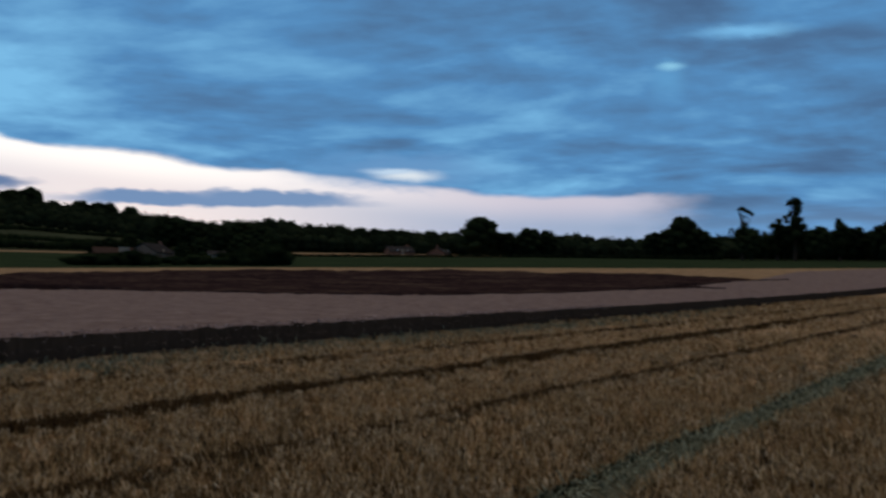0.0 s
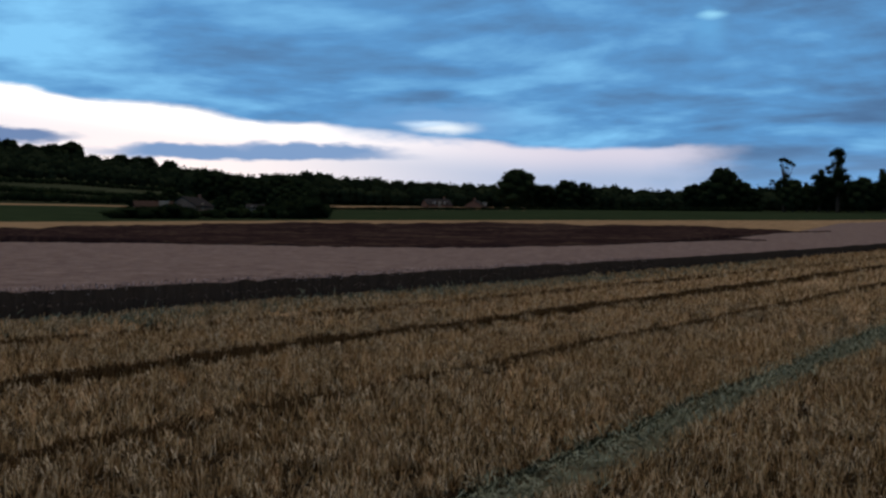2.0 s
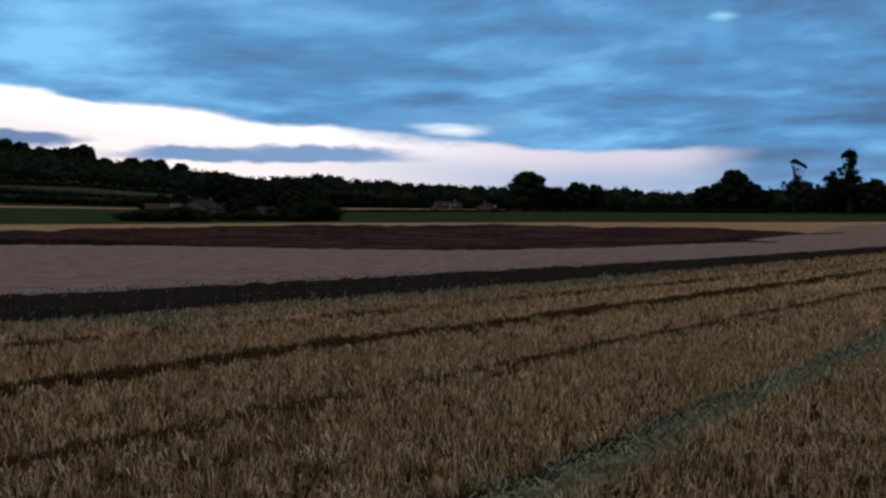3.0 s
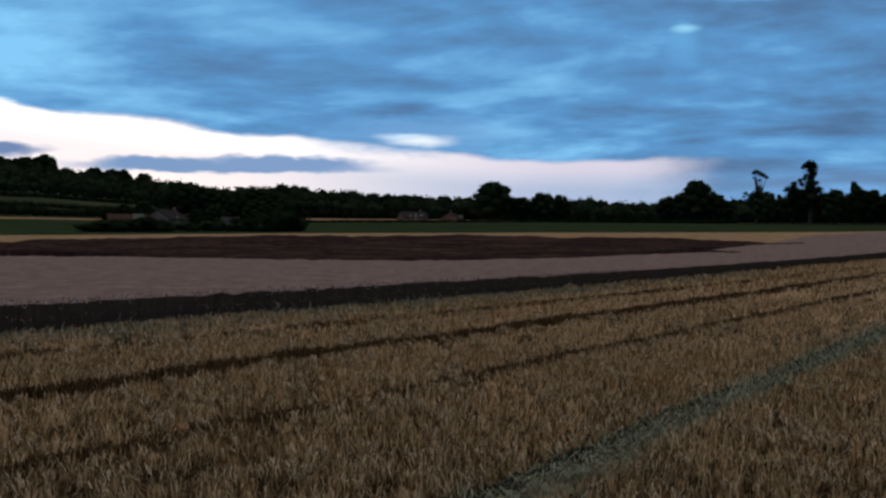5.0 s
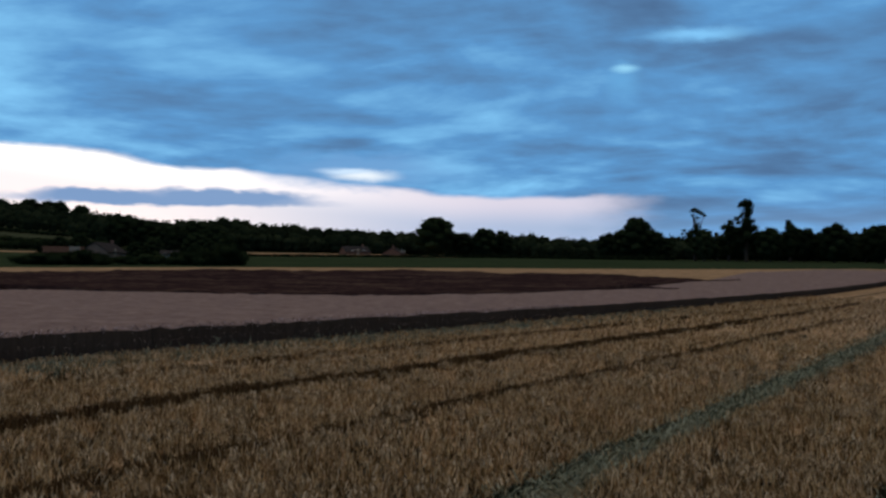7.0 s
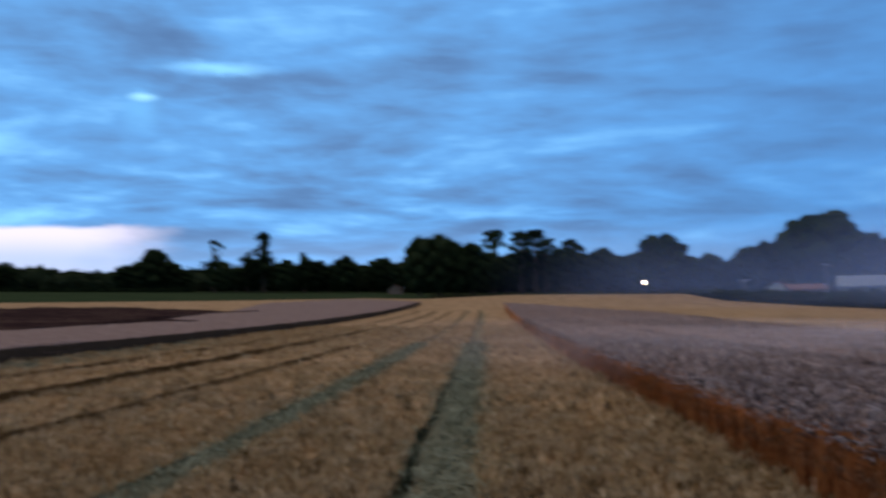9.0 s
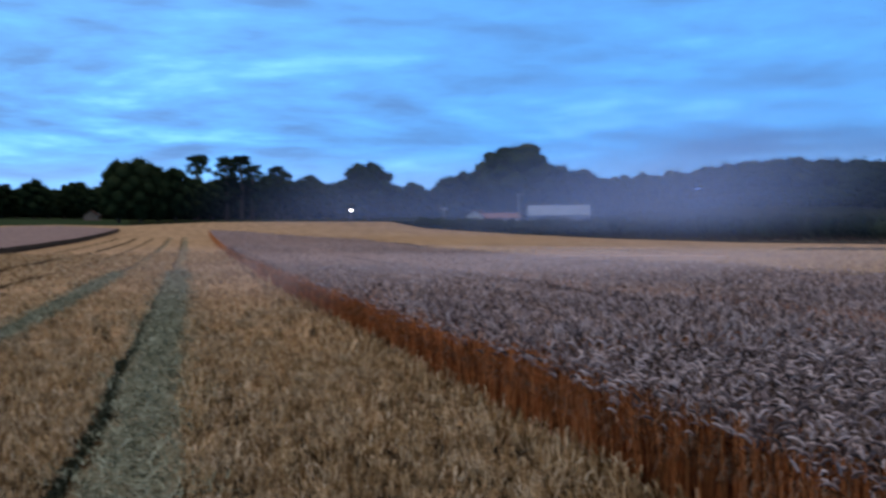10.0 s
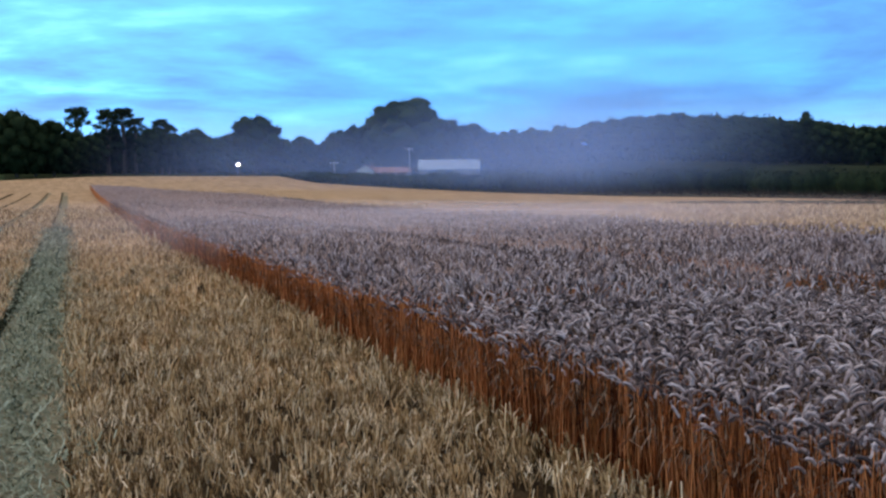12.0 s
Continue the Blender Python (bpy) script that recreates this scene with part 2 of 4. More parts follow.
E_MARGIN = np.array([0, 0, 0, -.1, .0, .1, .35, .6, .75, 1.0, 1.1, 1.1, 1.1, 1.2, 1.25, 1.3, 1.2, 1.3, 1.3, .5, 0])
R_HILL = 650.0
E_HILL = np.array([1, 1.8, 1.9, 2.0, 2.3, 2.4, 1.9, 1.5, 1.5, 1.5, 1.5, 1.5, 1.5, 1.5, 1.5, 1.6, 1.8, 3.1, 3.3, 2.0, 1.0])


def smooth(t):
    t = np.clip(t, 0, 1)
    return t * t * (3 - 2 * t)


def field_edge(az):
    return np.interp(az, AZ, R_FIELD), np.interp(az, AZ, R_MARGIN)


def ground_z(x, y):
    """Height of the land: level by the camera, rising ever more to the field's far side, then the margin and the hills."""
    x, y = np.asarray(x, float), np.asarray(y, float)
    r, az = np.hypot(x, y), np.degrees(np.arctan2(-x, y))
    rf, rg = field_edge(az)
    z1 = EYE[2] + rf * np.tan(np.radians(np.interp(az, AZ, E_FIELD)))
    z2 = EYE[2] + rg * np.tan(np.radians(np.interp(az, AZ, E_MARGIN)))
    z3 = EYE[2] + R_HILL * np.tan(np.radians(np.interp(az, AZ, E_HILL)))
    z = z1 * np.clip(r / rf, 0, 1) ** 2.6
    z = np.where(r > rf, z1 + (z2 - z1) * np.clip((r - rf) / (rg - rf), 0, 1), z)
    return np.where(r > rg, z2 + (z3 - z2) * np.clip((r - rg) / (R_HILL - rg), 0, 1), z)


def at_polar(az, r):
    a = math.radians(az)
    x, y = -r * math.sin(a), r * math.cos(a)
    return x, y, float(ground_z(x, y))


def mesh_from(name, co, faces, mats, index=None, smooth_=False):
    me = bpy.data.meshes.new(name)
    co, faces = np.asarray(co, np.float32), np.asarray(faces, np.int32)
    k = faces.shape[1]
    me.vertices.add(len(co))
    me.vertices.foreach_set("co", co.ravel())
    me.loops.add(faces.size)
    me.loops.foreach_set("vertex_index", faces.ravel())
    me.polygons.add(len(faces))
    me.polygons.foreach_set("loop_start", np.arange(0, faces.size, k, dtype=np.int32))
    me.polygons.foreach_set("loop_total", np.full(len(faces), k, np.int32))
    for m in mats:
        me.materials.append(m)
    if index is not None:
        me.polygons.foreach_set("material_index", np.asarray(index, np.int32))
    if smooth_:
        me.polygons.foreach_set("use_smooth", np.ones(len(faces), bool))
    me.update(calc_edges=True)
    me.validate()
    return me


def grid_faces(n, m, wrap=False):
    i, j = np.meshgrid(np.arange(n - (0 if wrap else 1)), np.arange(m - 1), indexing="ij")
    a, b = i * m + j, ((i + 1) % n) * m + j
    return np.stack([a, a + 1, b + 1, b], -1).reshape(-1, 4)


TRACKS = [(-0.54, 0.95), (-3.95, 0.62)]   # middle and width of the bare wheel tracks
RUTS = [(-1.02, 0.22), (-4.22, 0.24), (-8.0, 0.36), (-11.8, 0.62), (-16.0, 0.42)]   # middle and width of the dark rut strips


def swing(y):
    """How the passes of the harvester draw together towards the far end."""
    return np.interp(y, (-20, 20, 40, 65, 100, 150, 200), (1.0, 1.0, 0.985, 0.94, 0.86, 0.72, 0.6))


def in_track(x, y, grow=0.0):
    hit = np.zeros(np.shape(x), bool)
    for c, w in TRACKS + RUTS:
        hit |= np.abs(x - c * swing(y)) < w / 2 + grow
    return hit


def build_ground():
    az = np.radians(np.arange(-180, 180, 0.5))
    deg = np.degrees(az)
    rf, rg = field_edge(deg)
    rows = []
    near = np.linspace(0, 1, 60)
    for k in near:
        rows.append(0.4 * (rf / 0.4) ** k)
    for k in np.linspace(0, 1, 9)[1:]:
        rows.append(rf + (rg - rf) * k)
    for k in np.linspace(0, 1, 22)[1:]:
        rows.append(rg * (R_HILL / rg) ** k)
    for r in (800, 1100, 1600, 2600, 4500):
        rows.append(np.full_like(rf, r))
    R = np.stack(rows, 1)
    X, Y = -R * np.sin(az)[:, None], R * np.cos(az)[:, None]
    Z = ground_z(X, Y)
    co = np.stack([X, Y, Z], -1).reshape(-1, 3)
    n, m = R.shape
    f = grid_faces(n, m, True)
    j, d = f[:, 0] % m, np.repeat(deg, m - 1)
    # near ground takes the soil with painted shade, farther ground the stubble tone
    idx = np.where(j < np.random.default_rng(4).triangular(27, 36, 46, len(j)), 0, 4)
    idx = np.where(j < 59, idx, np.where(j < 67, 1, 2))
    idx = np.where((j >= 59) & (d < 3), 3, idx)
    idx = np.where((j >= 67) & ((d < 46) | (j > 81)), 3, idx)
    idx = np.where((j >= 67) & (j < 73) & (d > 27) & (d < 41), 4, idx)
    idx = np.where((j == 66) & (d > 48.5), 4, idx)
    co = np.vstack([co, [[0, 0, 0]]])
    me = mesh_from("ground", co, f, [M["shaded_soil"], M["green_field"], M["grass"], M["wood_floor"], M["stubble_far"]], idx, True)
    bm = bmesh.new()
    bm.from_mesh(me)
    bm.verts.ensure_lookup_table()
    for i in range(n):
        bm.faces.new((bm.verts[i * m], bm.verts[((i + 1) % n) * m], bm.verts[len(co) - 1]))
    bmesh.ops.recalc_face_normals(bm, faces=bm.faces)
    bm.to_mesh(me)
    bm.free()
    ob = new("ground", me)
    return tagged(ob, "harvested farmland with straw-coloured stubble and green margins", "ground", kind="structure")


build_ground()
for (c, w), kind in [(q, 0) for q in TRACKS] + [(q, 1) for q in RUTS]:
    ys = np.linspace(-30, 172, 220)
    mid = c * swing(ys) + 0.05 * np.sin(ys * 0.7 + c) + 0.03 * np.sin(ys * 1.9)
    half = w / 2 * (1 + 0.14 * np.sin(ys * 2.7 + c) + 0.1 * np.sin(ys * 5.3))
    lift = 0.012 + 0.006 * kind
    co = np.concatenate([np.stack([x_, ys, ground_z(x_, ys) + lift], 1) for x_ in (mid - half, mid + half)])
    me = mesh_from("wheel_track", co, [(i, i + 220, i + 221, i + 1) for i in range(219)], [M["rut_soil"] if kind else M["track_soil"]])
    tagged(new("wheel_track", me), "dark rut strip along the stubble" if kind else "bare wheel track strewn with grey-green chaff", "track", "wheel tracks", "structure")


# ---------- scattering ----------
rng = np.random.default_rng(7)


def turn_z(a):
    c, s = np.cos(a), np.sin(a)
    z = np.zeros_like(a)
    o = np.ones_like(a)
    return np.stack([np.stack([c, -s, z], -1), np.stack([s, c, z], -1), np.stack([z, z, o], -1)], -2)


def lean_x(a):
    c, s = np.cos(a), np.sin(a)
    z = np.zeros_like(a)
    o = np.ones_like(a)
    return np.stack([np.stack([o, z, z], -1), np.stack([z, c, -s], -1), np.stack([z, s, c], -1)], -2)


def scatter(templates, pos, size, lean, mats_per=None):
    """Many small copies of triangle templates, joined. templates: list of (verts, faces, material indices)."""
    pick = rng.integers(0, len(templates), len(pos))
    cos, fas, ids, base = [], [], [], 0
    for k, (v, f, mi) in enumerate(templates):
        sel = np.where(pick == k)[0]
        if not len(sel):
            continue
        n = len(sel)
        rot = turn_z(rng.uniform(0, 2 * np.pi, n)) @ lean_x(rng.normal(0, lean, n)) @ turn_z(rng.uniform(0, 2 * np.pi, n))
        w = np.einsum("nij,vj->nvi", rot, v) * np.asarray(size)[sel][:, None, None] + pos[sel][:, None, :]
        cos.append(w.reshape(-1, 3))
        fas.append((f[None] + (np.arange(n) * len(v))[:, None, None] + base).reshape(-1, 3))
        ids.append(np.tile(mi, n))
        base += n * len(v)
    return np.concatenate(cos), np.concatenate(fas), np.concatenate(ids)


def tube(points, radii, sides):
    """Triangles of a tapered tube along points."""
    points = np.asarray(points, float)
    v, f = [], []
    for i, p in enumerate(points):
        d = points[min(i + 1, len(points) - 1)] - points[max(i - 1, 0)]
        d /= np.linalg.norm(d)
        a = np.cross(d, (0.3, 0.9, 0.1))
        a /= np.linalg.norm(a)
        b = np.cross(d, a)
        for k in range(sides):
            t = 2 * np.pi * k / sides
            v.append(p + radii[i] * (a * np.cos(t) + b * np.sin(t)))
    for i in range(len(points) - 1):
        for k in range(sides):
            q, w = i * sides + k, i * sides + (k + 1) % sides
            f += [(q, w, w + sides), (q, w + sides, q + sides)]
    return np.array(v), np.array(f)


def join(*pieces):
    v, f, m, base = [], [], [], 0
    for vv, ff, mi in pieces:
        v.append(vv)
        f.append(np.asarray(ff) + base)
        m.append(np.full(len(ff), mi))
        base += len(vv)
    return np.concatenate(v), np.concatenate(f), np.concatenate(m)


def wheat_plant(seed, detail=True):
    """One ripe plant: stem, nodding ear, a dry leaf. Materials: 0 stem, 1 ear, 2 leaf."""
    g = random.Random(seed)
    h, nod = g.uniform(0.68, 0.80), g.uniform(0.2, 2.1)
    bend = g.uniform(0.02, 0.07)
    stem_pts = [(0, 0, 0), (bend * 0.3, 0, h * 0.55), (bend, 0, h)]
    pieces = [(*tube(stem_pts, (0.0038, 0.0034, 0.0026), 3), 0)]
    p, a, ear, rad = np.array([bend, 0.0, h]), 0.2, [], []
    steps = 7 if detail else 3
    ear_len = g.uniform(0.09, 0.125)
    awns_v, awns_f = [], []
    for i in range(steps):
        ear.append(p.copy())
        rad.append((0.003, 0.012, 0.0085, 0.0135, 0.0085, 0.011, 0.002)[i] if detail else (0.005, 0.014, 0.003)[i])
        a += nod / steps
        d = np.array([math.sin(a), 0.0, math.cos(a)])
        if detail and 0 < i:
            for k in range(2):
                o = np.array([g.uniform(-1, 1), g.uniform(-1, 1), g.uniform(-1, 1)])
                tip = p + d * g.uniform(0.03, 0.055) + o * 0.022
                q = len(awns_v)
                side = np.cross(d, o) / (np.linalg.norm(np.cross(d, o)) + 1e-6) * 0.0032
                awns_v += [p - side, p + side, tip]
                awns_f.append((q, q + 1, q + 2))
        p = p + ear_len / (steps - 1) * (d + np.array([0, 0.15 * g.uniform(-1, 1), 0]))
    pieces.append((*tube(ear, rad, 4 if detail else 3), 1))
    if awns_f:
        pieces.append((np.array(awns_v), np.array(awns_f), 1))
    for s in range(2 if detail else 1):
        z0, t, ln = g.uniform(0.45, 0.72) * h, g.uniform(0, 6.28), g.uniform(0.14, 0.24)
        c, sn = math.cos(t), math.sin(t)
        w = 0.006
        pts = []
        for k, (o, dz) in enumerate(((0, 0), (0.5, 0.05), (1.0, -0.03))):
            q = np.array([c * o * ln, sn * o * ln, z0 + dz])
            side = np.array([-sn, c, 0.3]) * w * (1, 0.9, 0.15)[k]
            pts += [q - side, q + side]
        pieces.append((np.array(pts), np.array([(0, 1, 3), (0, 3, 2), (2, 3, 5), (2, 5, 4)]), 2))
    return join(*pieces)


def ribbon(points, widths, turn):
    """A flat strand along points, its width laid across the heading."""
    v, f = [], []
    d = np.array((math.cos(turn), math.sin(turn), 0.0))
    for p, w in zip(points, widths):
        v += [np.asarray(p, float) - d * w, np.asarray(p, float) + d * w]
    for i in range(len(points) - 1):
        f += [(2 * i, 2 * i + 1, 2 * i + 3), (2 * i, 2 * i + 3, 2 * i + 2)]
    return np.array(v), np.array(f)


def stubble_tuft(seed, stems):
    """A drilled tuft of cut stems, one or two of them snapped over."""
    g = random.Random(seed)
    pieces = []
    for _ in range(stems):
        x, y, h = g.gauss(0, 0.024), g.gauss(0, 0.036), g.uniform(0.075, 0.18)
        lx, ly = g.gauss(0, 0.032), g.gauss(0, 0.032)
        pieces.append((*tube([(x, y, 0), (x + lx, y + ly, h)], (0.0046, 0.0040), 3), 0))
    if g.random() < 0.45:
        t, ln, z0 = g.uniform(0, 6.28), g.uniform(0.08, 0.17), g.uniform(0.05, 0.15)
        c, q = math.cos(t) * ln, math.sin(t) * ln
        pieces.append((*ribbon([(0, 0, z0), (c * 0.5, q * 0.5, z0 + 0.025), (c, q, z0 - g.uniform(0.02, 0.1))], (0.004, 0.004, 0.002), t + 1.57), 1))
    return join(*pieces)


def blade_tuft(seed, n=6, spread=0.05, width=0.0062, low=0.08, high=0.18):
    """Stems of a farther tuft, each a narrow upright blade."""
    g = random.Random(seed)
    pieces = []
    for _ in range(n):
        x, y, h, t = g.gauss(0, spread), g.gauss(0, spread * 1.3), g.uniform(low, high), g.uniform(0, 3.14)
        pieces.append((*ribbon([(x, y, 0), (x + g.gauss(0, 0.035), y + g.gauss(0, 0.035), h)], (width, width * 0.8), t), 0))
    return join(*pieces)


def sector(n, r0, r1, a0, a1):
    """Even random places in a ring sector; azimuth in degrees, positive to the left of the rows' direction."""
    r, a = np.sqrt(rng.uniform(r0 * r0, r1 * r1, n)), np.radians(rng.uniform(a0, a1, n))
    return -r * np.sin(a), r * np.cos(a)


CROP_X0, CROP_X1 = 3.6, 20.6


def crop_end(x):
    """Where the standing wheat stops at its far end."""
    return np.interp(x, (3.5, 9.7, 20.6), (183.0, 172.0, 126.0))


def left_edge(y):
    """The cut face of the other stand."""
    return np.interp(y, (-40, 20, 40, 65, 85, 110, 150, 200), (-20.4, -20.3, -20.1, -19.8, -19.1, -17.4, -14.8, -12.5))


def is_stubble(x, y):
    return ~((x > CROP_X0 - 0.05) & (x < CROP_X1 + 0.1) & (y < crop_end(x))) & ~(x < left_edge(y) + 0.1)


def lumps(x, y):
    """Thick and thin places of the stubble."""
    return np.array([0.4 * noise.noise((a * 1.5, b * 1.0, 2.2)) + 0.9 * noise.noise((a * 5.2, b * 4.0, 7.0)) for a, b in zip(x, y)])


def build_stubble():
    for r0, r1, dens, temps, row, sc in ((3.2, 11.5, 150, [stubble_tuft(s, 4) for s in range(10)], 0.15, 1.0), (9.5, 22, 86, [blade_tuft(40 + s) for s in range(8)], 0.15, 1.0),
                                         (17.5, 46, 17, [blade_tuft(s, 6, 0.07, 0.010) for s in range(8)], 0.0, 1.05), (42, 115, 4.5, [blade_tuft(20 + s, 6, 0.1, 0.014) for s in range(6)], 0.0, 1.4)):
        area = math.radians(108) / 2 * (r1 * r1 - r0 * r0)
        x, y = sector(int(area * dens), r0, r1, -48, 60)
        if row:
            x = np.round(x / row) * row + rng.normal(0, 0.025, len(x))
        thick = lumps(x, y)
        r = np.hypot(x, y)
        fade = np.minimum(smooth((r - r0 + 0.01) / (0.16 * r0)) if r0 > 4 else 1.0, smooth((r1 - r) / (0.16 * r1)))
        stray = in_track(x, y, -0.03)
        ok = is_stubble(x, y) & (rng.uniform(0, 1, len(x)) < fade * np.where(stray, 0.10, 1.0)) & (thick > (-0.15 if r0 < 5 else -0.32))
        x, y, thick, stray = x[ok], y[ok], thick[ok], stray[ok]
        size = sc * (1 + 0.45 * np.clip(thick, -0.5, 0.6)) * rng.uniform(0.7, 1.15, len(x)) * np.where(stray, 0.5, 1.0)
        size *= np.where(np.abs(x - 0.1) < 0.16, 1.2, 1.0)
        size *= 1 + 0.6 * smooth((x - CROP_X0 + 0.9) / 0.8) * (x < CROP_X0)      # left taller beside the standing crop
        co, f, mi = scatter(temps, np.stack([x, y, ground_z(x, y) - 0.01], 1), size, 0.2)
        tagged(new("stubble", mesh_from("stubble", co, f, [M["stubble"], M["straw"]], mi)), "short golden cut wheat stubble in drilled rows", "stubble", kind="stuff")
    # beside and behind the standpoint
    x, y = rng.uniform(-21, CROP_X0 - 0.05, 26000), rng.uniform(-18, 12, 26000)
    r, az = np.hypot(x, y), np.degrees(np.arctan2(-x, y))
    ok = ~((r > 3.2) & (az > -48) & (az < 60)) & is_stubble(x, y) & ~in_track(x, y, -0.03)
    x, y = np.round(x[ok] / 0.15) * 0.15 + rng.normal(0, 0.025, ok.sum()), y[ok]
    co, f, mi = scatter([blade_tuft(70 + s, 7, 0.06, 0.008) for s in range(6)], np.stack([x, y, np.full(len(x), -0.01)], 1), rng.uniform(0.8, 1.3, len(x)), 0.15)
    tagged(new("stubble", mesh_from("stubble", co, f, [M["stubble"], M["straw"]], mi)), "short golden cut wheat stubble in drilled rows", "stubble", kind="stuff")


def build_chaff():
    temps = []
    for s in range(6):
        g = random.Random(s)
        ps = []
        for _ in range(9):
            t, ln = g.uniform(0, 6.28), g.uniform(0.03, 0.11)
            x, y, z0 = g.gauss(0, 0.06), g.gauss(0, 0.06), g.uniform(0.01, 0.07)
            c, q = math.cos(t) * ln / 2, math.sin(t) * ln / 2
            ps.append((*ribbon([(x - c, y - q, z0), (x + c, y + q, z0 + g.uniform(-0.03, 0.05))], (0.0045, 0.004), t + 1.57), 0))
        temps.append(join(*ps))
    for c, w in TRACKS:
        n = int(w * 60 * 120)
        y = -6 + 66 * rng.uniform(0, 1, n) ** 1.7
        x = c * swing(y) + rng.normal(0, w * 0.30, n)
        ok = (rng.uniform(0, 1, n) > 0.75 * np.exp(-((x - c * swing(y) + w / 2 - 0.03) / 0.09) ** 2)) & is_stubble(x, y)
        x, y = x[ok], y[ok]
        co, f, mi = scatter(temps, np.stack([x, y, ground_z(x, y) + 0.01], 1), rng.uniform(0.7, 1.2, len(x)) * (1 + np.maximum(y, 0) / 40), 0.25)
        tagged(new("chopped_straw", mesh_from("chopped_straw", co, f, [M["chaff"]], mi)), "grey-green chopped straw lying in a wheel track", "straw", kind="stuff")


def build_tailings():
    """Grey-green trash blown out along the other stand's cut face."""
    temps = [blade_tuft(400 + k, 7, 0.10, 0.009, 0.02, 0.10) for k in range(6)]
    n = 4200
    y = 4 + 66 * rng.uniform(0, 1, n) ** 1.3
    x = left_edge(y) + 0.25 + np.abs(rng.normal(0, 1.3, n))
    co, f, mi = scatter(temps, np.stack([x, y, ground_z(x, y)], 1), rng.uniform(0.9, 1.5, n), 0.35)
    tagged(new("chopped_straw", mesh_from("chopped_straw", co, f, [M["chaff"]], mi)), "grey-green chopped straw along the dark cut face", "straw", kind="stuff")


def build_litter():
    """Straw thrown out in loose combed handfuls that lie over the stubble."""
    temps = []
    for s in range(10):
        g = random.Random(90 + s)
        ps, head = [], g.uniform(-0.5, 0.6)
        for _ in range(13):
            t, ln = head + g.gauss(0, 0.4), g.uniform(0.06, 0.16)
            x, y, z0 = g.gauss(0, 0.055), g.gauss(0, 0.04), g.uniform(0.11, 0.19)
            c, q = math.cos(t) * ln / 2, math.sin(t) * ln / 2
            ps.append((*ribbon([(x - c, y - q, z0 - 0.07), (x, y, z0), (x + c, y + q, z0 - g.uniform(0.03, 0.09))], (0.003, 0.0038, 0.002), t + 1.57), 0))
        temps.append(join(*ps))
    x, y = sector(14000, 3.5, 30, -40, 58)
    clump = np.array([noise.noise((a * 1.3, b * 1.3, 0.3)) + 0.25 * noise.noise((a * 0.3, b * 0.3, 4.0)) for a, b in zip(x, y)])
    ok = is_stubble(x, y) & ~in_track(x, y) & (clump > 0.05)
    x, y = x[ok], y[ok]
    n = len(x)
    v, f, mi = [], [], []
    pick, base = rng.integers(0, len(temps), n), 0
    for k, (tv, tf, _) in enumerate(temps):
        at = np.where(pick == k)[0]
        w = np.einsum("nij,vj->nvi", turn_z(rng.normal(0.0, 0.5, len(at))), tv) * rng.uniform(0.75, 1.25, len(at))[:, None, None] + np.stack([x[at], y[at], ground_z(x[at], y[at])], 1)[:, None, :]
        v.append(w.reshape(-1, 3))
        f.append((tf[None] + (np.arange(len(at)) * len(tv))[:, None, None] + base).reshape(-1, 3))
        base += len(at) * len(tv)
    tagged(new("loose_straw", mesh_from("loose_straw", np.concatenate(v), np.concatenate(f), [M["straw"]])), "loose pale straw in combed handfuls over the stubble", "straw", kind="stuff")


def crop_slab(name, X, Y, top, label, mats, rough=0.04, side=None):
    """A stand of ripe crop as a closed body: uneven top and standing sides. X, Y: grids."""
    n, m = X.shape
    Z0 = ground_z(X, Y)
    bump = np.array([noise.noise((a * 2.3, b * 2.3, 1.7)) + 0.6 * noise.noise((a * 0.35, b * 0.35, 5.0)) for a, b in zip(X.ravel(), Y.ravel())]).reshape(X.shape)
    Zt = Z0 + top + rough * bump
    co = np.concatenate([np.stack([X, Y, Zt], -1).reshape(-1, 3), np.stack([X, Y, Z0 - 0.02], -1).reshape(-1, 3)])
    f = grid_faces(n, m)
    idx = [0] * len(f)
    ring = [(i, 0) for i in range(n)] + [(n - 1, j) for j in range(1, m)] + [(i, m - 1) for i in range(n - 2, -1, -1)] + [(0, j) for j in range(m - 2, 0, -1)]
    q = [i * m + j for i, j in ring]
    walls = [(q[k], q[(k + 1) % len(q)], q[(k + 1) % len(q)] + n * m, q[k] + n * m) for k in range(len(q))]
    me = mesh_from(name, co, np.concatenate([f, np.array(walls)]), mats, idx + [1] * len(walls))
    return tagged(new(name, me), label, "crop", kind="stuff")


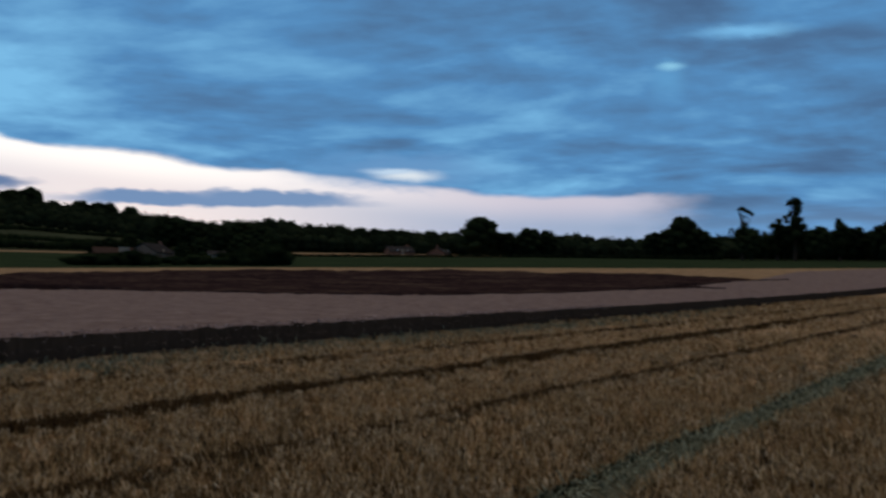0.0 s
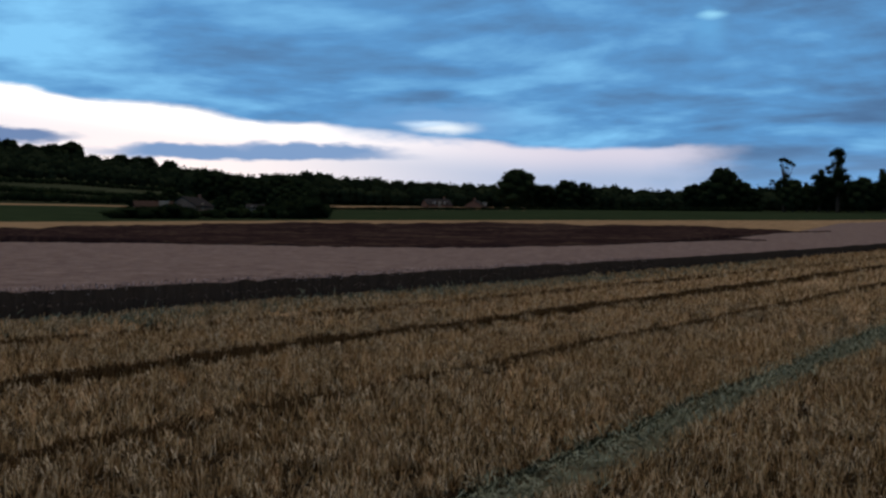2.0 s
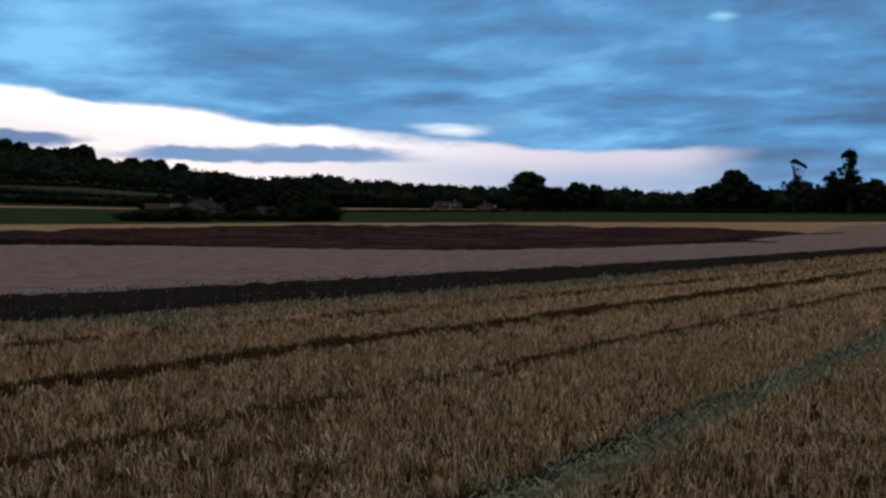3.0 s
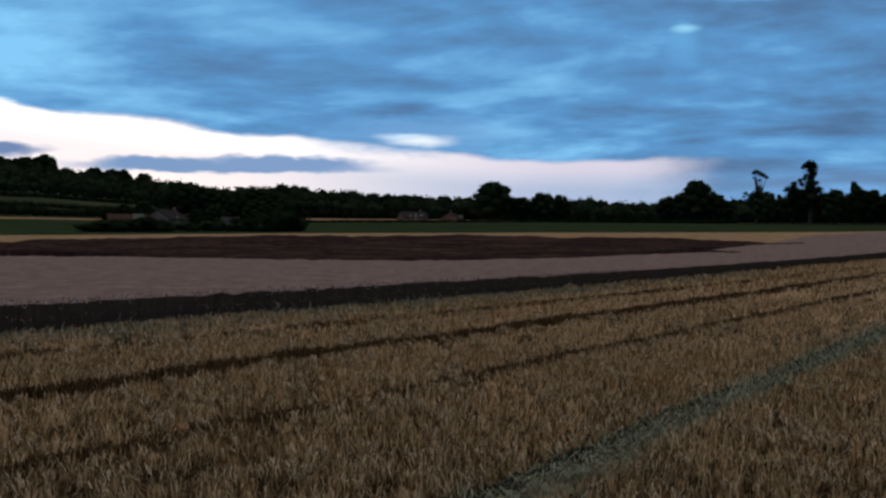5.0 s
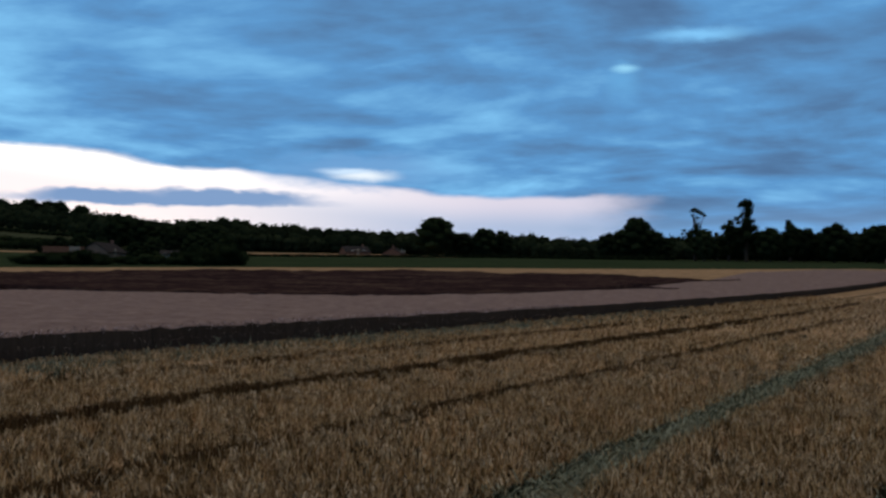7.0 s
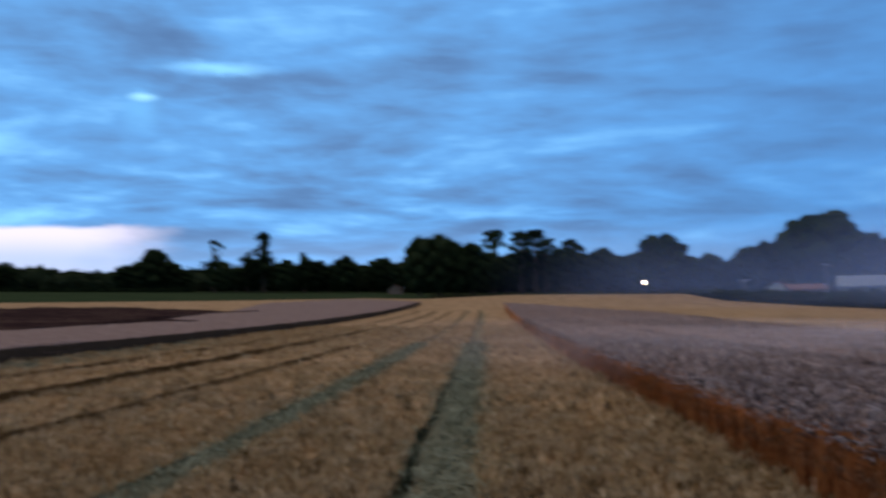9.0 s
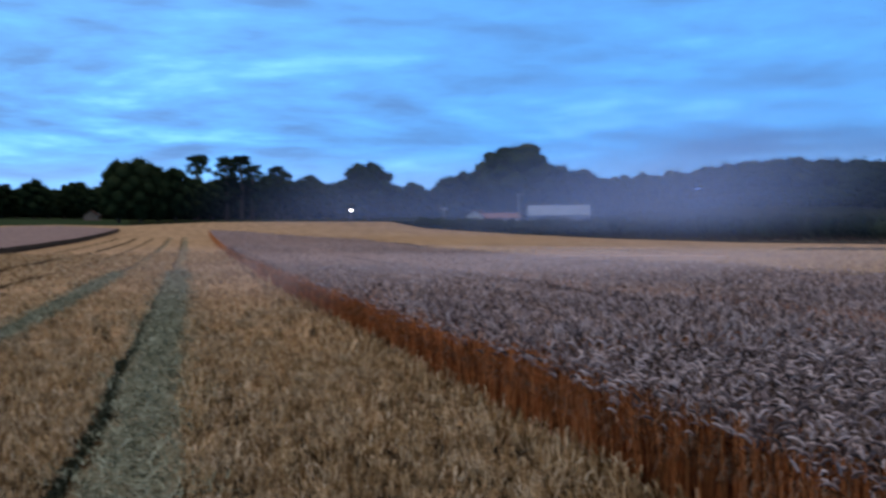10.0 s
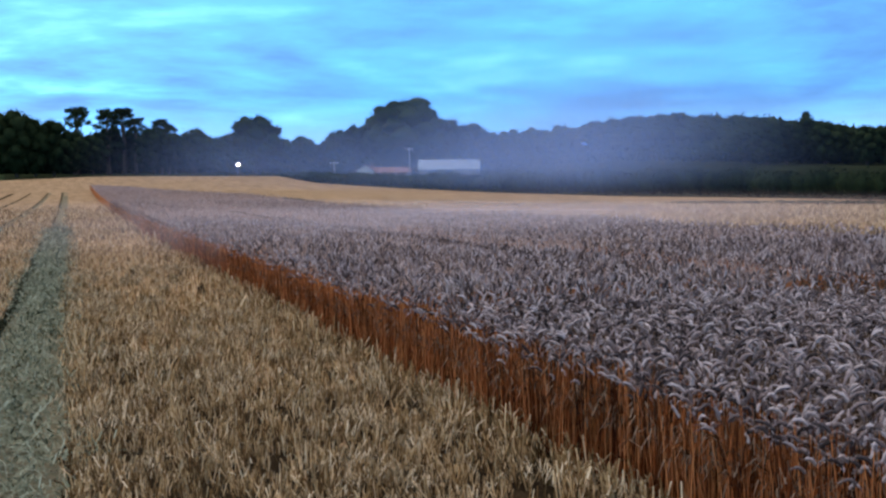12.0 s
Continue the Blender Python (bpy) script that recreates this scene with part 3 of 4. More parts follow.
def build_wheat():
    # stand to the right of the camera: inner body with shade between stems put into its colour, set back behind the cut
    # face
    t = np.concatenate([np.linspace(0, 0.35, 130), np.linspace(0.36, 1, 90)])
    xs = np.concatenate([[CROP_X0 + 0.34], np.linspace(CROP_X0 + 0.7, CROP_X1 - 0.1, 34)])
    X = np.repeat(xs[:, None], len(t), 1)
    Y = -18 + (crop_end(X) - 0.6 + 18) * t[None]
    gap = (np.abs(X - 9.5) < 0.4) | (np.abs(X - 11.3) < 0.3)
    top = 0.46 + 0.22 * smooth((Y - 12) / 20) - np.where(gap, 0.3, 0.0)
    crop_slab("wheat_stand", X, Y, top, "near-black body standing in for the shade within the wheat", [M["crop_inner_shade"], M["crop_inner_shade"]])
    # far canopy
    X = np.repeat(np.linspace(CROP_X0 + 0.1, CROP_X1, 42)[:, None], 170, 1)
    Y = 13 + (crop_end(X) - 13.3) * np.linspace(0, 1, 170)[None] ** 1.15
    top = 0.75 + 0.04 * smooth((Y - 13) / 30) - np.where((np.abs(X - 9.7) < 0.6) & (Y < 70), 0.16, 0.0)
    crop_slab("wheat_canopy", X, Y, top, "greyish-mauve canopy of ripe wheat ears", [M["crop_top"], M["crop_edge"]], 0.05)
    full, lite = [wheat_plant(s) for s in range(8)], [wheat_plant(50 + s, False) for s in range(10)]
    for x0, x1, y0, y1, dens, temps, sc in ((CROP_X0, 11, -17, 2, 45, lite, 1.1), (11, CROP_X1, -17, 2, 8, lite, 1.1), (CROP_X0, 10, 2, 10, 185, full, 1.1), (10, CROP_X1, 2, 10, 150, lite, 1.12), (CROP_X0, CROP_X1, 9.5, 20, 92, lite, 1.13),
                                            (CROP_X0, CROP_X1, 20, 45, 26, lite, 1.18), (CROP_X0, CROP_X1, 45, 100, 6, lite, 1.2), (CROP_X0, CROP_X1, 100, 183, 2, lite, 1.3)):
        n = int((x1 - x0) * (y1 - y0) * dens)
        x, y = rng.uniform(x0, x1, n), rng.uniform(y0, y1, n)
        seen = ((np.degrees(np.arctan2(x, np.maximum(y, 0.01))) < 47) | (rng.uniform(0, 1, n) < np.where(y < 2, 1.0, 20 / dens))) & (y < crop_end(x) - 0.3)
        tram = (np.abs(x - 9.5 - 0.1 * np.sin(y)) < 0.32) & (rng.uniform(0, 1, n) < 0.92) | (np.abs(x - 11.3) < 0.1)
        x, y = x[seen & ~tram], y[seen & ~tram]
        laid = (np.abs(x - 9.7) < 0.65) & (np.sin(y * 0.45) + 0.6 * np.sin(y * 1.3 + 1) > -0.5)
        size = sc * rng.uniform(0.90, 1.06, len(x)) * (1 + 0.05 * np.sin(x * 0.9) * np.sin(y * 0.5)) * np.where(laid, 0.8, 1.0)
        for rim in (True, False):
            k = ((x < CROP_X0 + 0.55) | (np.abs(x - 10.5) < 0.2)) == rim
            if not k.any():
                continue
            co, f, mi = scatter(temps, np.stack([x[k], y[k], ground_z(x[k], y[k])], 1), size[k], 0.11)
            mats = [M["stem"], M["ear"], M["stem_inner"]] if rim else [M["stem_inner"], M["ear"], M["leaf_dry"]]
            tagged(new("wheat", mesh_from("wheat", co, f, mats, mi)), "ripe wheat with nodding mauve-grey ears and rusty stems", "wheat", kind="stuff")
    # the cut face, thick with stems
    bare = []
    for k in range(8):
        g = random.Random(300 + k)
        h, bx, by = g.uniform(0.45, 0.80), g.gauss(0, 0.04), g.gauss(0, 0.04)
        bare.append(join((*tube([(0, 0, 0), (bx * 0.4, by * 0.4, h * 0.5), (bx, by, h)], (0.0042, 0.0038, 0.0026), 3), 0)))
    n = 10500
    y = 1.0 + 95 * rng.uniform(0, 1, n) ** 1.55
    x = CROP_X0 + rng.normal(0.05, 0.07, n) + 0.05 * np.sin(y * 1.3) + 0.03 * np.sin(y * 4.1)
    co, f, mi = scatter(full[:2] + bare, np.stack([x, y, ground_z(x, y)], 1), rng.uniform(0.88, 1.12, n) * (1 + y / 500), 0.08)
    tagged(new("wheat_edge", mesh_from("wheat_edge", co, f, [M["stem"], M["ear"], M["stem_inner"]], mi)), "rust-coloured stems along the cut face of the wheat", "wheat", kind="stuff")
    # stand on the other side of the cut strip, shade of its cut face put into the wall colour
    back_az, back_r = (3.4, 5, 8, 12, 13.9, 18.3, 24.4, 31, 37, 46, 54.4, 66), (203, 206, 206, 188, 151, 106, 84.5, 75, 73.6, 80, 84.5, 88)
    az = np.arange(3.5, 70, 0.25)
    ys = np.linspace(-40, 205, 600)
    edge_az, edge_r = np.degrees(np.arctan2(-left_edge(ys), ys)), np.hypot(left_edge(ys), ys)
    r0 = np.interp(az, edge_az[::-1], edge_r[::-1])
    r1 = np.maximum(np.interp(az, back_az, back_r), r0 + 2)
    k = np.linspace(0, 1, 70)[None] ** 1.3
    R = r0[:, None] + (r1 - r0)[:, None] * k
    a = np.radians(az)[:, None]
    crop_slab("wheat_field", -R * np.sin(a), R * np.cos(a), 0.67, "broad stand of ripe mauve-grey wheat, its cut face coloured as shaded", [M["crop_top"], M["crop_wall_shaded"]], 0.06)
    # dark ragged patch behind it, running out in a thin tail
    az = np.arange(12.4, 66, 0.4)
    r1 = np.interp(az, back_az, back_r) + 0.3 + 18 * smooth((az - 44) / 10) + 1.6 * np.sin(az * 0.9) + 1.0 * np.sin(az * 2.7 + 1)
    r1 = np.where(az < 18.3, np.interp(az, (12.4, 14.5, 18.3), (149, 143, 122)), np.where(az < 21, np.interp(az, (18.3, 21), (122, 96)), r1))
    r2 = np.interp(az, (12.4, 13.9, 18.3, 24.4, 31, 46, 54.4, 66), (150, 153, 166, 172, 176, 166, 142, 132)) + 2.0 * np.sin(az * 1.7) + 2.5 * np.sin(az * 0.6 + 2)
    R = r1[:, None] + np.maximum(r2 - r1, 0.8)[:, None] * np.linspace(0, 1, 26)[None]
    a = np.radians(az)[:, None]
    crop_slab("weed_patch", -R * np.sin(a), R * np.cos(a), 0.70, "dark reddish-brown patch of weedy crop", [M["dark_crop"], M["dark_crop"]], 0.2)
    # a narrow streak of the same weeds within the wheat
    az = np.arange(15.6, 18.4, 0.2)
    r1 = np.full(len(az), 108.0) + 1.5 * np.sin(az * 3)
    R = r1[:, None] + (1.0 + 5 * np.sin(np.pi * (az - 15.6) / 2.8))[:, None] * np.linspace(0, 1, 5)[None]
    a = np.radians(az)[:, None]
    crop_slab("weed_patch", -R * np.sin(a), R * np.cos(a), 0.74, "narrow dark streak of weeds within the wheat", [M["dark_crop"], M["dark_crop"]], 0.05)
    # stems of its near edge
    n = 2600
    y = 10 + 41 * rng.uniform(0, 1, n) ** 1.2
    x = left_edge(y) - np.abs(rng.normal(0.0, 0.25, n))
    co, f, mi = scatter(lite, np.stack([x, y, ground_z(x, y)], 1), rng.uniform(0.76, 0.92, n), 0.08)
    tagged(new("wheat_edge", mesh_from("wheat_edge", co, f, [M["crop_wall_shaded"], M["ear"], M["leaf_dry"]], mi)), "stems along the far cut face of wheat, coloured as shaded", "wheat", kind="stuff")


def build_missed_rows():
    """Rows left standing between two passes of the harvester, their shaded face put into dark stems."""
    temps = [blade_tuft(200 + k, 7, 0.03, 0.007, 0.1, 0.2) for k in range(8)]
    for (c, _), w, h, n, y1 in zip(RUTS, (0.05, 0.06, 0.14, 0.13, 0.10), (0.62, 0.5, 0.72, 1.05, 0.8), (1800, 1500, 2000, 3800, 2400), (45, 50, 60, 90, 90)):
        y = 1.5 + (y1 - 1.5) * rng.uniform(0, 1, n) ** 1.5
        x = c * swing(y) + rng.normal(0, w / 2, n) + 0.05 * np.sin(y * 0.7 + c)
        k = 1 + 0.08 * np.sin(y * 0.53 + c) + 0.08 * np.sin(y * 2.3)
        co, f, mi = scatter(temps, np.stack([x, y, ground_z(x, y)], 1), h * k * rng.uniform(0.8, 1.2, n), 0.1)
        tagged(new("missed_row", mesh_from("missed_row", co, f, [M["shaded_row_stem"] if c < -5 else M["rut_stem"]], mi)), "stubble row left between two passes, coloured dark as shaded", "stubble", kind="stuff")


build_missed_rows()
build_stubble()
build_chaff()
build_tailings()
build_litter()
build_wheat()


# ---------- trees ----------
def part(name, me, parent, label=""):
    ob = new(name, me)
    ob.parent = parent
    if label:
        ob["label"] = label
    return ob


ICO = None


def ico():
    global ICO
    if ICO is None:
        bm = bmesh.new()
        bmesh.ops.create_icosphere(bm, subdivisions=2, radius=1)
        ICO = (np.array([v.co[:] for v in bm.verts]), np.array([[v.index for v in f.verts] for f in bm.faces]))
        bm.free()
    return ICO


def crown_mesh(name, clumps, leaves, leaf, seed, mat, core=0.86):
    """Foliage: clumps (x, y, z, rx, rz) each with a dark uneven heart and many leaf sprays over it."""
    g = np.random.default_rng(seed)
    iv, jf = ico()
    V, F, base = [], [], 0
    tot = sum(c[3] * c[4] for c in clumps)
    for cx, cy, cz, rx, rz in clumps:
        if core:
            v = iv * (core * g.uniform(0.7, 1.15, (len(iv), 1))) * (rx, rx, rz) + (cx, cy, cz)
            V.append(v)
            F.append(jf + base)
            base += len(v)
        n = int(leaves * rx * rz / tot)
        d = g.normal(0, 1, (n, 3))
        d /= np.linalg.norm(d, axis=1)[:, None]
        p = d * g.uniform(0.80, 1.05, (n, 1)) * (rx, rx, rz) + (cx, cy, cz)
        a, b = g.normal(0, 1, (n, 3)), g.normal(0, 1, (n, 3))
        s = leaf * g.uniform(0.5, 1.3, (n, 1))
        a = a / np.linalg.norm(a, axis=1)[:, None] * s
        b = b / np.linalg.norm(b, axis=1)[:, None] * s * 0.7
        V.append(np.stack([p - a, p + b, p + a], 1).reshape(-1, 3))
        F.append(np.arange(3 * n).reshape(-1, 3) + base)
        base += 3 * n
    return mesh_from(name, np.concatenate(V), np.concatenate(F), [mat])


def wood_mesh(name, trunk_h, r, limbs, seed, sway=0.3):
    g = random.Random(seed)
    pts = [(sway * math.sin(k * 2.1 + seed) * k / 4, sway * math.cos(k * 1.7 + seed) * k / 4, trunk_h * k / 4) for k in range(5)]
    pcs = [(*tube(pts, [r * (1.25, 1.0, 0.85, 0.65, 0.3)[k] for k in range(5)], 7), 0)]
    for tx, ty, tz in limbs:
        z0 = trunk_h * g.uniform(0.35, 0.8)
        i = z0 / trunk_h * 4
        q = np.array(pts[int(i)]) * (1 - i % 1) + np.array(pts[min(4, int(i) + 1)]) * (i % 1)
        t = np.array((tx, ty, tz))
        mid = (q + t) / 2 + np.array((0, 0, -0.08 * np.linalg.norm(t - q)))
        pcs.append((*tube([q, mid, t], (r * 0.45, r * 0.3, r * 0.1), 5), 0))
    v, f, mi = join(*pcs)
    return mesh_from(name, v, f, [M["bark"]])


def make_tree(kind, seed, label):
    """A tree 10 m high at the origin."""
    g = random.Random(seed)
    cl = []
    if kind == "broad":
        for k in range(22):
            t, up = k * 2.39996 + seed, 1.0 - 1.75 * (k + 0.5) / 22
            q = math.sqrt(max(0.0, 1 - up * up)) * g.uniform(0.82, 1.12)
            cl.append((2.9 * q * math.cos(t), 2.9 * q * math.sin(t), 4.9 + 3.7 * up * g.uniform(0.9, 1.06), g.uniform(1.1, 1.7), g.uniform(0.95, 1.4)))
        cl += [(0, 0, 4.6, 3.0, 3.7), (0, 0, 2.2, 2.4, 1.8)]
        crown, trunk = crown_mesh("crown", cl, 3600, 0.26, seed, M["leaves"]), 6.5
    elif kind == "dome":
        for k in range(34):
            t, up = k * 2.39996, (k + 0.5) / 34
            q = math.sqrt(1 - (1 - up) ** 2)
            cl.append((3.7 * q * math.cos(t), 3.7 * q * math.sin(t), 3.2 + 5.0 * (1 - up) * g.uniform(0.92, 1.04), g.uniform(1.2, 1.7), g.uniform(1.0, 1.4)))
        cl += [(0, 0, 4.2, 3.9, 4.3)]
        crown, trunk = crown_mesh("crown", cl, 8500, 0.16, seed, M["leaves"], 0.92), 6.5
    elif kind == "pine":
        for k in range(20):
            t, up = k * 2.39996 + seed, (k + 0.5) / 20
            q = 1.8 * math.sqrt(up) * g.uniform(0.8, 1.15)
            cl.append((q * math.cos(t), q * math.sin(t), 9.35 - 2.6 * up * up + g.uniform(-0.4, 0.2), g.uniform(0.5, 0.8), g.uniform(0.32, 0.5)))
        for k in range(5):
            t, q = g.uniform(0, 6.28), g.uniform(0.5, 1.3)
            cl.append((q * math.cos(t), q * math.sin(t), g.uniform(5.6, 7.2), g.uniform(0.4, 0.65), g.uniform(0.22, 0.36)))
        crown, trunk = crown_mesh("crown", cl, 3600, 0.17, seed, M["leaves"], 0.55), 9.2
    elif kind == "gaunt":
        # a thick lower crown, two bare forks with tufts at their tips, one tuft thrown out low
        for k in range(16):
            t, up = k * 2.39996, (k + 0.5) / 16
            q = 1.35 * math.sqrt(1 - (2 * up - 1) ** 2) + 0.3
            cl.append((q * math.cos(t) + 0.3, q * math.sin(t), 1.4 + 4.3 * up, g.uniform(0.8, 1.25), g.uniform(0.7, 1.0)))
        for x, z, w in ((-0.55, 9.2, 0.5), (-0.2, 9.45, 0.45), (0.4, 9.1, 0.55), (1.0, 8.75, 0.5), (1.6, 8.35, 0.4), (-0.6, 8.3, 0.3), (0.35, 7.9, 0.3), (0.1, 6.7, 0.5), (0.6, 6.4, 0.5), (-2.0, 5.6, 0.5), (-2.3, 5.0, 0.4), (-1.5, 5.1, 0.35), (-1.0, 5.3, 0.4)):
            cl.append((x, g.gauss(0, 0.25), z, w, w * 0.72))
        cl[:7] = cl[16:23]
        crown, trunk = crown_mesh("crown", cl, 4200, 0.15, seed, M["leaves"], 0.62), 8.6
    elif kind == "topknot":
        # a lumpy flank that climbs to one small round head on a stout neck
        for k in range(14):
            t, up = k * 2.39996, (k + 0.5) / 14
            q = 1.6 * math.sqrt(1 - up * 0.7)
            cl.append((q * math.cos(t) - 0.3, q * math.sin(t), 0.9 + 4.2 * up, g.uniform(0.85, 1.3), g.uniform(0.7, 1.0)))
        for x, z, w in ((0, 9.1, 0.85), (0.55, 8.8, 0.6), (-0.65, 8.9, 0.6), (-1.1, 8.6, 0.3), (0.2, 8.1, 0.8), (0.6, 7.6, 0.45), (0.1, 7.2, 0.6), (0.0, 6.4, 0.85), (0.1, 5.6, 1.1), (0.9, 6.3, 0.5), (1.2, 5.3, 0.8), (-0.6, 7.5, 0.4), (-0.9, 7.0, 0.45), (-1.5, 6.7, 0.5), (-1.2, 6.1, 0.55), (-2.3, 5.9, 0.45), (-2.7, 5.3, 0.6), (-1.8, 5.2, 0.6)):
            cl.append((x, g.gauss(0, 0.25), z, w, w * 0.8))
        cl[:7] = cl[14:21]
        crown, trunk = crown_mesh("crown", cl, 4600, 0.15, seed, M["leaves"], 0.72), 8.6
    elif kind == "poplar":
        for k in range(12):
            z = 1.5 + 7.2 * k / 11
            w = 1.5 * math.sin(math.pi * (0.12 + 0.8 * k / 11)) + 0.25
            cl.append((g.gauss(0, 0.25), g.gauss(0, 0.25), z, w, 0.95))
        crown, trunk = crown_mesh("crown", cl, 1800, 0.3, seed, M["leaves"]), 8.0
    elif kind == "ragged":
        for k in range(8):
            t, q = g.uniform(0, 6.28), g.uniform(0.3, 2.0)
            cl.append((q * math.cos(t), q * math.sin(t), g.uniform(1.5, 5.8), g.uniform(1.0, 1.6), g.uniform(0.8, 1.3)))
        for k in range(5):
            cl.append((g.gauss(0, 0.35), g.gauss(0, 0.35), 5.2 + 0.55 * k, g.uniform(0.75, 1.15), 0.7))
        for k in range(7):
            t, q = g.uniform(0, 6.28), g.uniform(0.2, 1.2)
            cl.append((q * math.cos(t), q * math.sin(t), g.uniform(7.2, 9.4), g.uniform(0.6, 0.95), g.uniform(0.5, 0.8)))
        crown, trunk = crown_mesh("crown", cl, 3200, 0.2, seed, M["leaves"], 0.7), 9.0
    else:   # bush
        for k in range(8):
            t, q = g.uniform(0, 6.28), g.uniform(0.5, 5.0)
            cl.append((q * math.cos(t), q * math.sin(t), g.uniform(1.5, 5.5), g.uniform(2.2, 3.4), g.uniform(2.0, 3.6)))
        cl.append((0, 0, 3.0, 5.0, 4.2))
        crown, trunk = crown_mesh("crown", cl, 2000, 0.5, seed, M["leaves"], 0.8), 4.0
    root = tagged(new("tree" if kind != "bush" else "bush"), label, "tree" if kind != "bush" else "bush")
    part("trunk", wood_mesh("trunk", trunk, 0.3, [c[:3] for c in cl[:7]], seed), root, "dark furrowed trunk with limbs")
    part("crown", crown, root)
    return root


LABELS = {"broad": "dark broadleaf tree with a rounded full crown", "dome": "very broad domed tree towering over the farm", "pine": "tall pine with a bare trunk and flat airy crown",
          "poplar": "narrow upright dark tree in a belt", "ragged": "tall gaunt tree with a ragged open crown", "gaunt": "gaunt tree with tufts on bare forking limbs", "topknot": "tall tree with one small round head above its flank", "bush": "low dense dark bush at the field margin"}
PROTO = {}


def plant(kind, az, r, top, width=1.0, seed=0, base=None, label=""):
    """Stand a tree at an azimuth and distance; top: the elevation in degrees that its tip reaches."""
    x, y, z = at_polar(az, r)
    if base is not None:
        z = base
    h = (EYE[2] + r * math.tan(math.radians(top)) - z) / 9.9
    key = (kind, seed % 4)
    m = Matrix.Translation((x, y, z - 0.1)) @ Matrix.Rotation(radians(az) if kind in ("gaunt", "topknot") else az * 1.7 + seed, 4, "Z")
    if key not in PROTO:
        ob = PROTO[key] = make_tree(kind, 11 * seed + len(kind), LABELS[kind])
        ob.matrix_basis = m
    else:
        ob = copy_thing(PROTO[key], m)
    wide = width * {"broad": 1.32, "dome": 1.5, "bush": 2.3, "poplar": 1.25, "ragged": 1.4, "pine": 1.1, "gaunt": 1.0, "topknot": 1.0}[kind]
    ob.scale = (h * wide, h * wide, h * {"broad": 1.05, "dome": 1.06, "bush": 1.12}.get(kind, 1.02))
    if label:
        ob["label"] = label
    return ob


def build_trees():
    # belt beyond the green margin
    plant("broad", 28.9, 315, 3.55, 0.95, 1, label="round-headed oak standing above the hedge")
    plant("broad", 27.4, 318, 2.7, 0.9, 2)
    plant("broad", 26.2, 316, 3.0, 0.9, 3, label="lower twin-crowned oak beside the taller one")
    plant("broad", 25.2, 318, 2.8, 0.8, 0)
    plant("broad", 17.9, 312, 3.6, 0.75, 1, label="square-topped broadleaf tree in the far belt")
    for az, top, k in ((19.4, 2.75, 2), (18.7, 2.9, 3), (17.0, 2.95, 0), (16.4, 2.5, 2)):
        plant("broad", az, 314, top, 0.85, k)
    plant("gaunt", 14.75, 300, 4.1, 1.0, 1)
    plant("topknot", 12.1, 300, 4.55, 1.0, 2)
    plant("ragged", 13.0, 302, 3.5, 0.8, 3)
    for az, top, k in ((14.3, 2.9, 0), (13.6, 2.8, 1), (12.6, 3.1, 2), (11.6, 2.9, 3), (10.9, 3.0, 0), (9.9, 3.45, 1), (9.2, 3.0, 2), (8.5, 2.8, 3), (7.7, 3.2, 0), (7.0, 2.8, 1), (6.2, 3.0, 3), (5.6, 3.15, 2), (5.0, 2.7, 0), (4.5, 2.8, 1)):
        plant("poplar" if k in (1, 3) else "broad", az, 298 + 3 * k, top, 0.95 if k in (1, 3) else 0.8, k)
    # dark group at the end of the strip
    for az, top, k, w in ((3.5, 4.3, 1, 0.62), (2.4, 4.45, 2, 0.62), (1.5, 3.9, 0, 0.6), (0.6, 4.0, 3, 0.6)):
        plant("broad", az, 262, top, w, k)
    plant("pine", -0.6, 285, 4.65, 0.8, 0)
    for az, top, k in ((-2.1, 4.5, 1), (-2.9, 4.6, 2), (-3.5, 4.1, 3), (-4.8, 4.05, 0), (-5.2, 3.7, 1)):
        plant("pine", az, 285, top, 0.85, k)
    for az, top, k in ((-0.4, 3.3, 0), (-1.3, 3.2, 1), (-2.2, 3.6, 2), (-3.3, 3.4, 3), (-4.4, 3.5, 0), (-5.5, 3.3, 1), (-6.5, 3.55, 2), (-7.4, 3.2, 3), (-8.2, 3.1, 0), (-11.2, 3.0, 1), (-12.3, 3.15, 2), (-13.1, 2.6, 3)):
        plant("broad", az, 280 + 4 * k, top, 0.75, k)
    plant("broad", -9.8, 268, 4.25, 1.0, 1, label="round broadleaf tree beside the lit yard lamp")
    plant("broad", -9.0, 262, 2.6, 0.8, 3)
    plant("dome", -17.9, 290, 5.25, 0.8, 0)
    for az, top, k in ((-14.2, 3.4, 0), (-15.2, 3.7, 1), (-16.2, 3.9, 2), (-19.8, 4.1, 3), (-20.6, 3.9, 0), (-21.6, 3.75, 1), (-22.6, 3.3, 2), (-23.4, 2.9, 3), (-13.6, 2.9, 2)):
        plant("broad", az, 286 + 4 * k, top, 0.75, k)
    plant("poplar", -39.4, 330, 4.0, 1.1, 1, label="dark conifer rising over the wooded slope")
    for az, top, k in ((-37.4, 3.3, 0), (-38.4, 3.5, 1), (-40.3, 3.4, 2), (-41.3, 3.0, 3), (-42.3, 3.1, 0), (-43.2, 3.15, 1), (-44.3, 3.2, 2), (-36.3, 3.1, 3)):
        plant("broad", az, 300 + 5 * k, top, 0.8, k)
